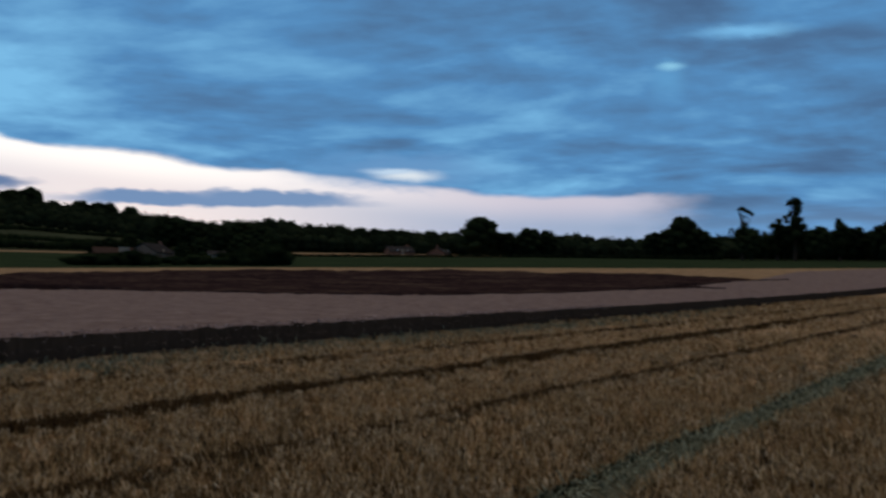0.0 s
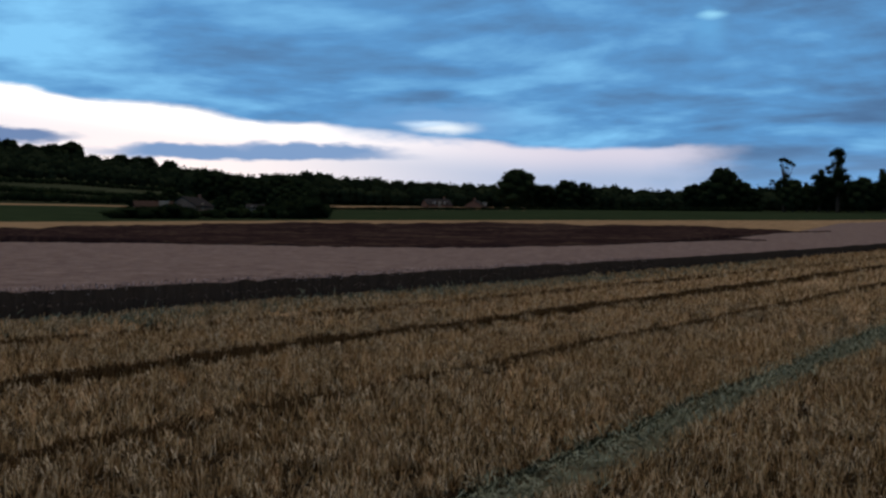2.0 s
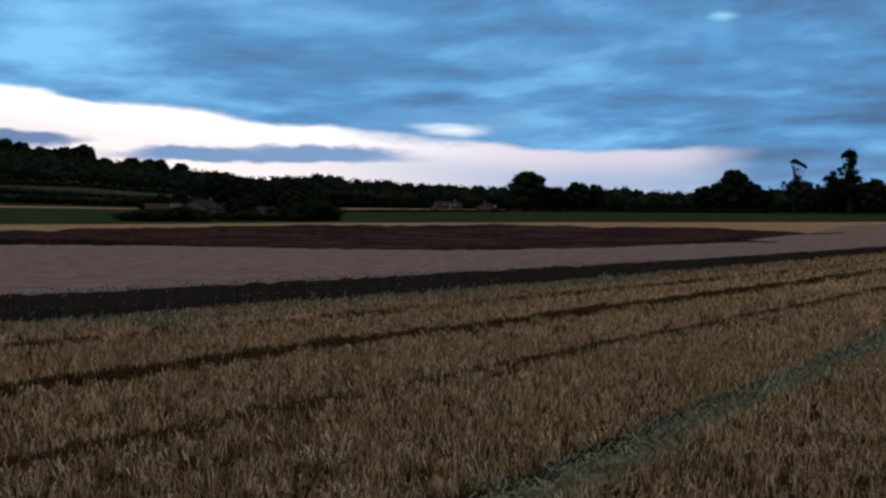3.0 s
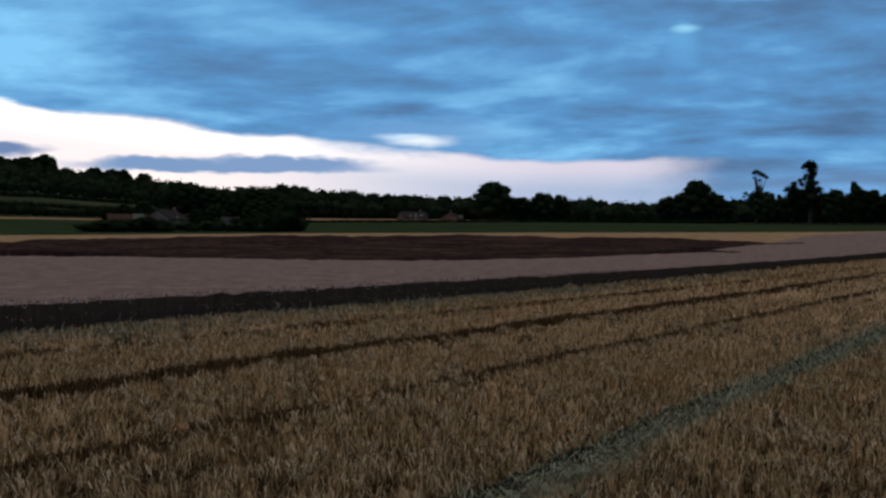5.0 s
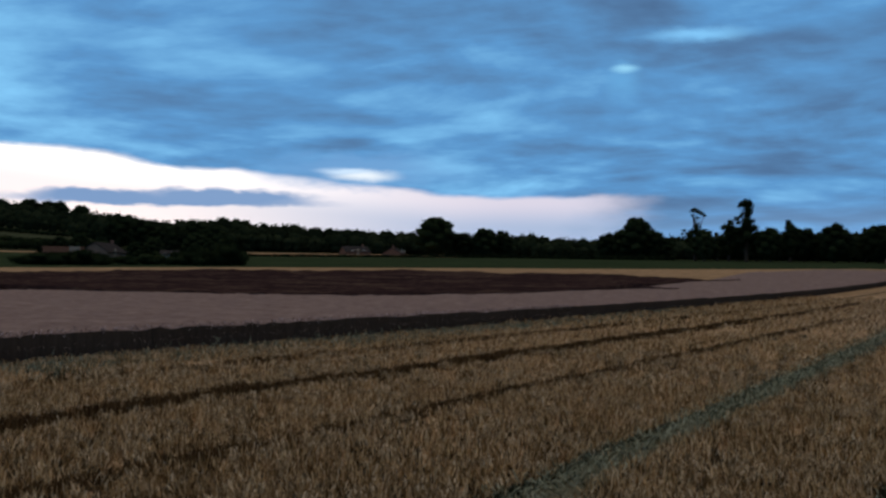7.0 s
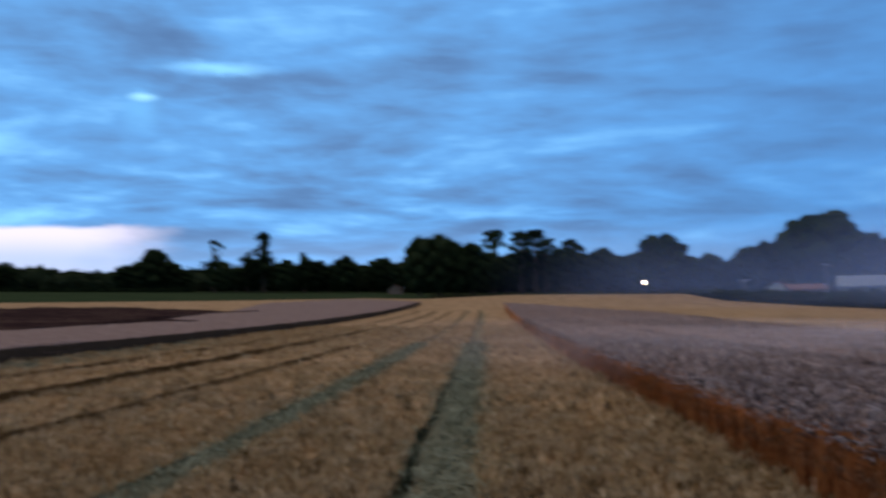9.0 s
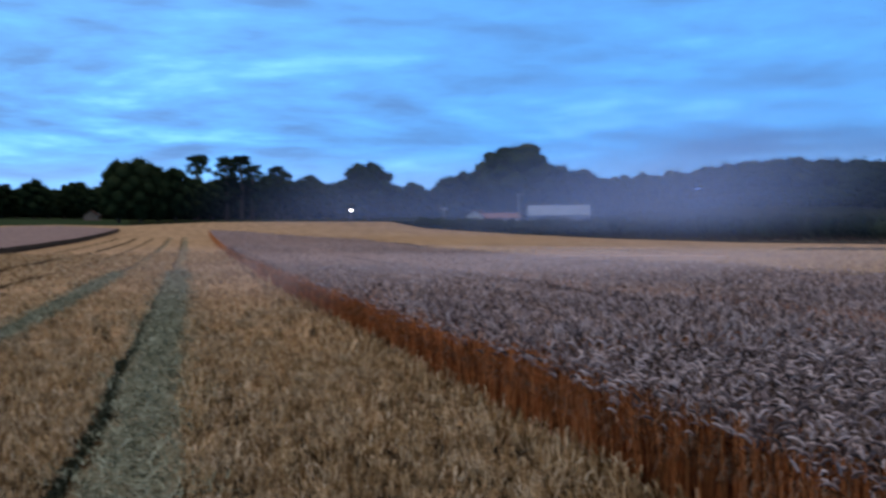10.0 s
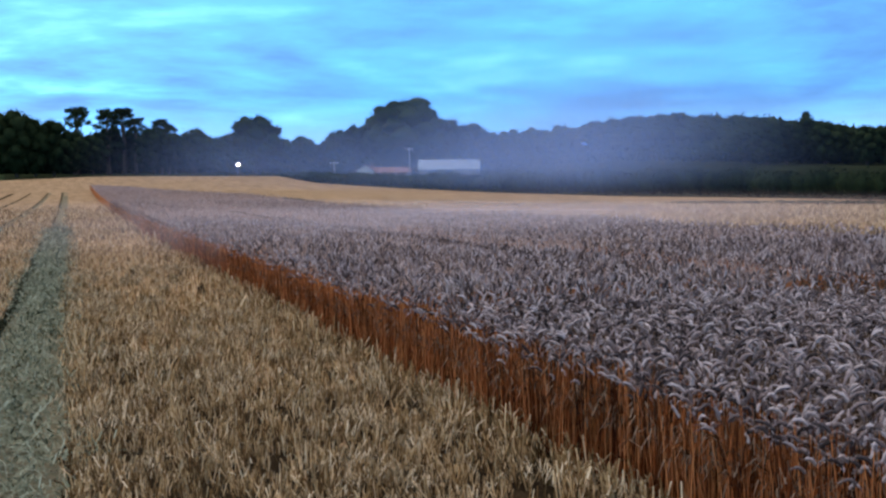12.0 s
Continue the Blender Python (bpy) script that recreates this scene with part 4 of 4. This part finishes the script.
    # farmstead trees and bushes
    for az, r, top, k, w in ((46.0, 330, 3.2, 0, 0.9), (44.8, 325, 3.1, 1, 0.9), (43.4, 322, 2.95, 2, 0.9), (42.0, 318, 3.1, 3, 0.9), (41.0, 300, 2.8, 0, 0.9), (40.4, 280, 2.3, 1, 0.9), (42.6, 280, 2.2, 2, 0.9)):
        plant("broad", az, r, top, w, k)
    for az, r, top, k, w in ((49.8, 270, 1.9, 1, 0.9), (48.9, 268, 2.1, 2, 0.9), (47.9, 270, 2.3, 3, 0.8), (45.2, 246, 1.9, 0, 0.9), (44.2, 248, 2.2, 1, 0.9), (43.0, 262, 2.6, 2, 0.9), (42.0, 250, 2.5, 3, 0.9), (41.0, 246, 2.3, 0, 0.9), (40.2, 240, 1.9, 1, 0.8)):
        plant("broad", az, r, top, w, k)
    for az, r, top, k, w in ((50.6, 206, 1.15, 0, 1.0), (49.3, 206, 1.4, 1, 1.0), (48.1, 208, 1.5, 2, 0.9), (47.0, 208, 1.45, 3, 0.9), (45.4, 210, 1.25, 0, 0.9), (44.4, 212, 1.4, 1, 0.8), (42.6, 212, 1.5, 2, 0.8), (41.7, 212, 2.0, 3, 0.7), (40.7, 212, 2.1, 0, 0.65), (40.0, 214, 1.7, 1, 0.6)):
        plant("bush", az, r, top, w, k)
    for az, top, k in ((57.6, 4.75, 3), (56.7, 4.72, 0), (55.9, 4.6, 1), (54.9, 4.42, 2), (54.3, 4.36, 3), (53.7, 4.42, 0), (52.9, 4.6, 1), (50.4, 4.0, 2), (49.5, 3.95, 3), (49.0, 3.9, 0), (47.9, 3.75, 1)):
        plant("broad", az, 640, top, 0.9, k, label="small dark tree on the hill's skyline")


def build_woods(name, label, az, dist, top, seed, leaf=0.9, depth=30, step=0.35, mat="far_leaves", rows=3):
    """A far wood: many crowns with uneven tops, joined."""
    g = np.random.default_rng(seed)
    cl = []
    for a in np.arange(az[0], az[-1], step):
        for row in range(rows):
            aa, r = a + g.uniform(-.2, .2), float(np.interp(a, az, dist)) + row * depth / rows + g.uniform(0, depth / rows)
            x, y, z = at_polar(aa, r)
            t = EYE[2] + r * math.tan(math.radians(float(np.interp(aa, az, top)) * (0.8 + 0.2 * row / (rows - 1)) + g.normal(0, 0.06)))
            h = max(2.0, t - z)
            w = min(h * 0.42, r * math.radians(step) * 1.3 + 1.0)
            cl.append((x, y, z + h * 0.62, w, h * 0.38))
            cl.append((x, y, z + h * 0.3, w * 0.95, h * 0.34))
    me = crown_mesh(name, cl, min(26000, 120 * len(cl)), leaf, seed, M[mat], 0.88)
    return tagged(new(name, me), label, "wood", kind="stuff")


build_trees()
build_woods("far_wood", "far belt of dark trees along the fields", (14, 19, 21, 25, 30, 33, 36, 39, 41, 44, 47), (340, 345, 345, 350, 380, 390, 400, 400, 380, 370, 370), (2.5, 2.45, 2.45, 2.6, 2.65, 2.78, 2.8, 3.15, 3.2, 3.1, 3.5), 3)
build_woods("far_wood", "dark wood behind the end of the cut strip", (-24, -18, -13, -9, -4, 0, 5, 10, 16), (310, 310, 310, 305, 305, 300, 320, 330, 330), (2.4, 2.9, 2.4, 2.7, 3.1, 3.2, 2.85, 2.8, 2.55), 4)
build_woods("hill_wood", "wooded hill behind the far hedge", (-62, -52, -43, -40, -38, -36, -32, -27, -23, -20), (420, 420, 420, 430, 440, 450, 460, 470, 480, 480), (3.2, 3.1, 3.0, 3.4, 3.7, 3.95, 4.15, 3.6, 3.25, 2.6), 5, 1.1, 160, rows=5)
build_woods("hill_wood", "dark wood below the rising hill", (-60, -50, -43, -38, -34, -30, -26, -22), (300, 300, 300, 310, 320, 330, 330, 330), (2.6, 2.6, 2.6, 2.9, 2.5, 2.2, 2.0, 2.0), 6, 0.8, 60)
build_woods("hill_wood", "dark wood covering the hillside", (46.0, 48, 50, 51.5, 54.5, 57, 62), (450, 455, 455, 455, 455, 455, 455), (3.2, 3.4, 3.7, 3.9, 4.1, 4.35, 4.5), 7, 1.0, 190, rows=6)


def build_hedge(label, az, dist, height, seed, width=2.4, step=0.25):
    g = np.random.default_rng(seed)
    cl = []
    for a in np.arange(az[0], az[-1], step):
        r = float(np.interp(a, az, dist))
        x, y, z = at_polar(a, r + g.uniform(-.4, .4))
        h = float(np.interp(a, az, height)) * g.uniform(0.88, 1.12)
        cl.append((x, y, z + h * 0.5, max(width * 0.5, r * math.radians(step) * 0.8), h * 0.52))
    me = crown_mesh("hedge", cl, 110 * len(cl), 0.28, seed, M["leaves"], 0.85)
    return tagged(new("hedge", me), label, "hedge", kind="stuff")


build_hedge("thick dark hedge along the stubble's far side", (-60, -43, -36, -30, -23.6, -17.4, -13, -11), (118, 133, 138, 143, 153, 183, 208, 228), (3.4, 3.5, 3.5, 3.6, 3.1, 2.6, 2.2, 1.2), 21)
build_hedge("low clipped hedge beyond the green field", (16, 26, 40, 46), (303, 303, 298, 295), (1.3, 0.8, 0.7, 1.2), 22)
build_hedge("patch of green weeds in the far stubble", (-12.2, -11, -9.6, -8.8), (112, 110, 110, 111), (0.3, 0.6, 0.6, 0.2), 24, 4.0)
build_hedge("strip of rough grass left across the far stubble", (-46, -42, -37, -34, -32), (108, 107, 106, 107, 108), (0.3, 0.28, 0.22, 0.16, 0.08), 26, 1.2)
build_hedge("low hedge across the hill pasture", (46, 50, 56, 62), (345, 345, 345, 345), (2.4, 1.6, 2.2, 2.2), 23)
build_hedge("thick hedge with bushes below the hill pastures", (48.5, 50, 52, 54, 58, 62), (300, 298, 297, 296, 294, 294), (2.4, 3.0, 2.2, 2.9, 2.4, 2.6), 27, 3.0)
build_hedge("dark hedge between two hill pastures", (47, 50, 56, 62), (430, 425, 420, 420), (2.5, 1.6, 2.4, 2.4), 25)


# ---------- farm buildings ----------
def box_bm(bm, x0, x1, y0, y1, z0, z1):
    v = [bm.verts.new(p) for p in ((x0, y0, z0), (x1, y0, z0), (x1, y1, z0), (x0, y1, z0), (x0, y0, z1), (x1, y0, z1), (x1, y1, z1), (x0, y1, z1))]
    for q in ((3, 2, 1, 0), (4, 5, 6, 7), (0, 1, 5, 4), (1, 2, 6, 5), (2, 3, 7, 6), (3, 0, 4, 7)):
        bm.faces.new([v[i] for i in q])
    return v


def bm_part(name, bm, mat, parent, label="", bevel=0.0):
    if bevel:
        bmesh.ops.bevel(bm, geom=bm.edges[:], offset=bevel, segments=1, affect="EDGES")
    bmesh.ops.recalc_face_normals(bm, faces=bm.faces)
    me = bpy.data.meshes.new(name)
    bm.to_mesh(me)
    bm.free()
    me.materials.append(mat)
    return part(name, me, parent, label)


def building(name, label, az, r, w, d, eave, ridge, yaw, wall, roof, windows=(), door=None, chimney=None):
    """A gabled building, its long side along its own x. windows: (x, z, w, h) on the near side."""
    x, y, z = at_polar(az, r)
    root = tagged(new(name), label, "building")
    root.matrix_basis = Matrix.Translation((x, y, z - 0.15)) @ Matrix.Rotation(radians(az + yaw), 4, "Z")
    bm = bmesh.new()
    a = [bm.verts.new((sx * w / 2, sy * d / 2, zz)) for sx in (-1, 1) for sy in (-1, 1) for zz in (0, eave)]
    g0, g1 = bm.verts.new((-w / 2, 0, ridge - 0.12)), bm.verts.new((w / 2, 0, ridge - 0.12))
    bm.faces.new((a[0], a[1], g0, a[3], a[2]))
    bm.faces.new((a[4], a[5], g1, a[7], a[6]))
    bm.faces.new((a[0], a[4], a[5], a[1]))
    bm.faces.new((a[2], a[6], a[7], a[3]))
    bm_part("wall", bm, M[wall], root)
    for s_ in (-1, 1):
        bm = bmesh.new()
        o, e = 0.35, 0.3
        slope = (ridge - eave) / (d / 2)
        p = [(-w / 2 - e, 0, ridge), (w / 2 + e, 0, ridge), (w / 2 + e, s_ * (d / 2 + o), eave - slope * o), (-w / 2 - e, s_ * (d / 2 + o), eave - slope * o)]
        lo = [bm.verts.new(q) for q in p]
        hi = [bm.verts.new((q[0], q[1], q[2] + 0.14)) for q in p]
        bm.faces.new(lo)
        bm.faces.new(hi)
        for i in range(4):
            bm.faces.new((lo[i], lo[(i + 1) % 4], hi[(i + 1) % 4], hi[i]))
        bm_part("roof", bm, M[roof], root)
    for wx, wz, ww, wh in windows:
        bm = bmesh.new()
        box_bm(bm, wx - ww / 2, wx + ww / 2, -d / 2 - 0.05, -d / 2 + 0.02, wz, wz + wh)
        win = bm_part("window", bm, M["white_wall"], root, "white window frame with dark panes")
        for k in (-1, 1):
            bm = bmesh.new()
            box_bm(bm, wx + k * ww / 4 - ww / 4 + 0.05, wx + k * ww / 4 + ww / 4 - 0.05, -d / 2 - 0.06, -d / 2 - 0.04, wz + 0.07, wz + wh - 0.07)
            bm_part("pane", bm, M["glass"], win)
    if door:
        dx, dw, dh = door
        bm = bmesh.new()
        box_bm(bm, dx - dw / 2, dx + dw / 2, -d / 2 - 0.06, -d / 2 + 0.02, 0.0, dh)
        bm_part("door", bm, M["timber"], root, "weathered plank door")
    if chimney is not None:
        bm = bmesh.new()
        box_bm(bm, chimney - 0.35, chimney + 0.35, -0.3, 0.3, ridge - 0.6, ridge + 0.9)
        bm_part("chimney", bm, M["brick_wall"], root, "brick chimney stack", 0.02)
    return root


def over(az, r, el):
    """Height above the land at a place of the level seen at that elevation."""
    return EYE[2] + r * math.tan(math.radians(el)) - at_polar(az, r)[2]


building("barn", "long pale sheet-roofed barn behind the hedge", -20.35, 222, 12.6, 9.0, over(-20.35, 222, 1.22), over(-20.35, 222, 1.75), 0, "timber", "roof_sheet", [(-3.5, 1.5, 1.4, 1.0), (0, 1.5, 1.4, 1.0)], (3.5, 3.2, 2.8))
building("cottage", "low cottage with a pinkish clay-tiled roof", -17.0, 226, 9.0, 6.5, over(-17, 226, 1.08), over(-17, 226, 1.36), 4, "render_wall", "roof_tile", [(-2.5, 0.9, 1.1, 1.0), (2.5, 0.9, 1.1, 1.0)], (0, 1.0, 2.0), -3.6)
building("outhouse", "pale gabled outhouse beside the cottage", -15.75, 224, 5.0, 3.6, over(-15.8, 224, 1.22), over(-15.8, 224, 1.52), 86, "render_wall", "roof_tile", [(0, 0.8, 0.8, 0.8)])
building("farmhouse", "old farmhouse with a pale gable half hidden by bushes", 46.7, 262, 11.0, 6.5, over(46.7, 262, 1.35), over(46.7, 262, 1.8), 66, "old_render", "roof_slate", (), (-1.0, 1.0, 2.0), 4.5)
building("barn", "low brick barn with a dull red-brown roof by the farmhouse", 48.7, 258, 9.0, 6.0, over(48.2, 258, 1.25), over(48.2, 258, 1.55), 8, "brick_wall", "roof_old", (), (2.0, 2.4, 2.4))
building("garage", "small white garage among dark bushes", 43.35, 238, 3.6, 4.0, over(43.35, 238, 1.28), over(43.35, 238, 1.46), 0, "white_wall", "roof_slate", (), (0, 2.2, 1.9))
building("house", "distant brick house before the far wood", 33.4, 368, 9.0, 7.0, over(33.4, 368, 1.55), over(33.4, 368, 1.85), 20, "brick_wall", "roof_slate", [(-2, 0.9, 1.0, 0.9), (2, 0.9, 1.0, 0.9)], (0, 1.0, 2.0), 3.0)
building("house", "distant pale house before the far wood", 31.2, 372, 7.0, 6.5, over(31.2, 372, 1.5), over(31.2, 372, 1.8), 75, "brick_wall", "roof_slate", [(-2, 0.9, 1.0, 0.9), (2, 0.9, 1.0, 0.9)], (0, 1.0, 2.0), -2.0)
building("house", "pinkish gabled house glimpsed between dark trees", 4.85, 288, 3.8, 3.6, over(4.85, 288, 1.36), over(4.85, 288, 1.62), 80, "old_render", "roof_old", [(-0.9, 1.2, 0.8, 0.9)], (0.8, 0.9, 1.9))


def pole(az, r, top, label):
    x, y, z = at_polar(az, r)
    h = EYE[2] + r * math.tan(math.radians(top)) - z
    root = tagged(new("utility_pole"), label, "pole", "utility poles")
    root.matrix_basis = Matrix.Translation((x, y, z - 0.2)) @ Matrix.Rotation(radians(az + 20), 4, "Z")
    v, f = tube([(0, 0, 0), (0.02, 0, h / 2), (0.0, 0, h)], (0.16, 0.14, 0.11), 8)
    part("pole_shaft", mesh_from("pole_shaft", v, f, [M["timber"]]), root)
    bm = bmesh.new()
    box_bm(bm, -0.9, 0.9, -0.16, -0.06, h - 0.5, h - 0.36)
    bm_part("crossarm", bm, M["timber"], root)
    for k in (-0.75, 0.0, 0.75):
        v, f = tube([(k, -0.11, h - 0.36), (k, -0.11, h - 0.28), (k, -0.11, h - 0.16)], (0.05, 0.07, 0.03), 6)
        part("insulator", mesh_from("insulator", v, f, [M["white_wall"]]), root)


pole(-18.15, 214, 2.5, "weathered wooden utility pole by the pale barn")
pole(-14.0, 212, 1.75, "short wooden utility pole at the hedge")


def yard_lamp():
    x, y, z = at_polar(-8.8, 238)
    h = EYE[2] + 238 * math.tan(math.radians(1.58)) - z
    root = tagged(new("yard_lamp"), "lit yard lamp on a slim post before trees", "lamp")
    root.matrix_basis = Matrix.Translation((x, y, z - 0.1))
    v, f = tube([(0, 0, 0), (0, 0, h * 0.6), (0, 0, h)], (0.08, 0.06, 0.05), 8)
    part("post", mesh_from("post", v, f, [M["metal"]]), root)
    v, f = tube([(0, 0, h), (0, -0.3, h + 0.12), (0, -0.6, h + 0.1)], (0.05, 0.05, 0.05), 6)
    part("bracket", mesh_from("bracket", v, f, [M["metal"]]), root)
    bm = bmesh.new()
    bmesh.ops.create_uvsphere(bm, u_segments=12, v_segments=8, radius=0.21)
    for q in bm.verts:
        q.co = (q.co.x, q.co.y - 0.75, q.co.z * 0.85 + h)
    bm_part("lantern", bm, M["lamp_glow"], root, "glowing warm white lantern")


yard_lamp()


# ---------- harvest dust and haze over the field, as tinted see-through sheets ---
def dust_material(name, density, tone, cap, foot):
    m = bpy.data.materials.new(name)
    m.use_nodes = True
    nt = m.node_tree
    nt.nodes.clear()
    N, L = nt.nodes.new, nt.links.new
    co = N("ShaderNodeTexCoord")
    sep = N("ShaderNodeSeparateXYZ")
    L(co.outputs["UV"], sep.inputs[0])

    def step(v, a, b):
        n = N("ShaderNodeMapRange")
        n.interpolation_type = "SMOOTHSTEP"
        L(v, n.inputs[0])
        n.inputs[1].default_value, n.inputs[2].default_value = a, b
        return n.outputs[0]

    def mul(a, b):
        n = N("ShaderNodeMath")
        n.operation = "MULTIPLY"
        L(a, n.inputs[0])
        if isinstance(b, float):
            n.inputs[1].default_value = b
        else:
            L(b, n.inputs[1])
        return n.outputs[0]

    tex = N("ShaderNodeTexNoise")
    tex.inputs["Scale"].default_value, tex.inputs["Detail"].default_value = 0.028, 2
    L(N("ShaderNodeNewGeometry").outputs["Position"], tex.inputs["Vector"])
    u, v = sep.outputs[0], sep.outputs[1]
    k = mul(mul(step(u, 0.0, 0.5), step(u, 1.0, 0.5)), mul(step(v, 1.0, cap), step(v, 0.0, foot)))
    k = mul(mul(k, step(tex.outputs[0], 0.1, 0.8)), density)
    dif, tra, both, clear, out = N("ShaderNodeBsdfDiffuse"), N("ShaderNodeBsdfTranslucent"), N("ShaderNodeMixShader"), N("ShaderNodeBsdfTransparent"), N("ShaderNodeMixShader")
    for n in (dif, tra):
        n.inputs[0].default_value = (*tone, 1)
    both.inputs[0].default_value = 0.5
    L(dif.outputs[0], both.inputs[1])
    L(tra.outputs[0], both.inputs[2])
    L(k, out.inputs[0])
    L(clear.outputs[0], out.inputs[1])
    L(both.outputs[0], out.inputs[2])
    L(out.outputs[0], N("ShaderNodeOutputMaterial").inputs[0])
    return m


def dust(az0, az1, r, height, density, seed, tone, cap=0.15, foot=0.12):
    """A billowing veil along an arc, standing in for dust and haze."""
    n, k = 40, 12
    V, uv = [], []
    for i in range(n):
        for j in range(k):
            u, v = i / (n - 1), j / (k - 1)
            a = math.radians(az0 + (az1 - az0) * u)
            rr = r + min(1, r / 80) * (6 * math.sin(5 * u + seed) + 3 * math.sin(9 * u + 4 * v + seed) + 5 * v)
            x, y = -rr * math.sin(a), rr * math.cos(a)
            V.append((x, y, float(ground_z(x, y)) + height * v * (1 + 0.15 * math.sin(7 * u + seed))))
            uv.append((u, v))
    me = mesh_from("dust_haze", V, grid_faces(n, k), [dust_material("dust", density, tone, cap, foot)], None, True)
    lay = me.uv_layers.new(name="spread")
    vi = np.zeros(len(me.loops), np.int32)
    me.loops.foreach_get("vertex_index", vi)
    lay.data.foreach_set("uv", np.array(uv, np.float32)[vi].ravel())
    tagged(new("dust_haze", me), "thin tinted sheet standing in for harvest dust and distance haze", "dust", kind="stuff")


# the haze's pink lift and blue cast are put into these tones
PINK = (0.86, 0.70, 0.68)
HAZE_BLUE = (0.43, 0.55, 0.89)
dust(-14, -41, 118, 27, 0.44, 1, HAZE_BLUE, 0.05, 0.3)
dust(-18, -36, 104, 16, 0.36, 2, HAZE_BLUE, 0.05, 0.3)
dust(-6, -46, 127, 20, 0.26, 3, HAZE_BLUE, 0.05, 0.25)
dust(2, -34, 150, 12, 0.16, 4, HAZE_BLUE, 0.05)
dust(1, -32, 205, 17, 0.34, 5, HAZE_BLUE, 0.05)
dust(0, -28, 244, 20, 0.16, 6, HAZE_BLUE, 0.05)
dust(8, -47, 80, 1.3, 0.52, 7, PINK, 0.6, 0.3)
dust(10, -54, 52, 1.6, 0.54, 8, PINK, 0.65, 0.5)
dust(13, -54, 36, 1.8, 0.40, 9, PINK, 0.65, 0.6)
dust(12, -54, 26, 2.0, 0.26, 10, PINK, 0.65, 0.65)
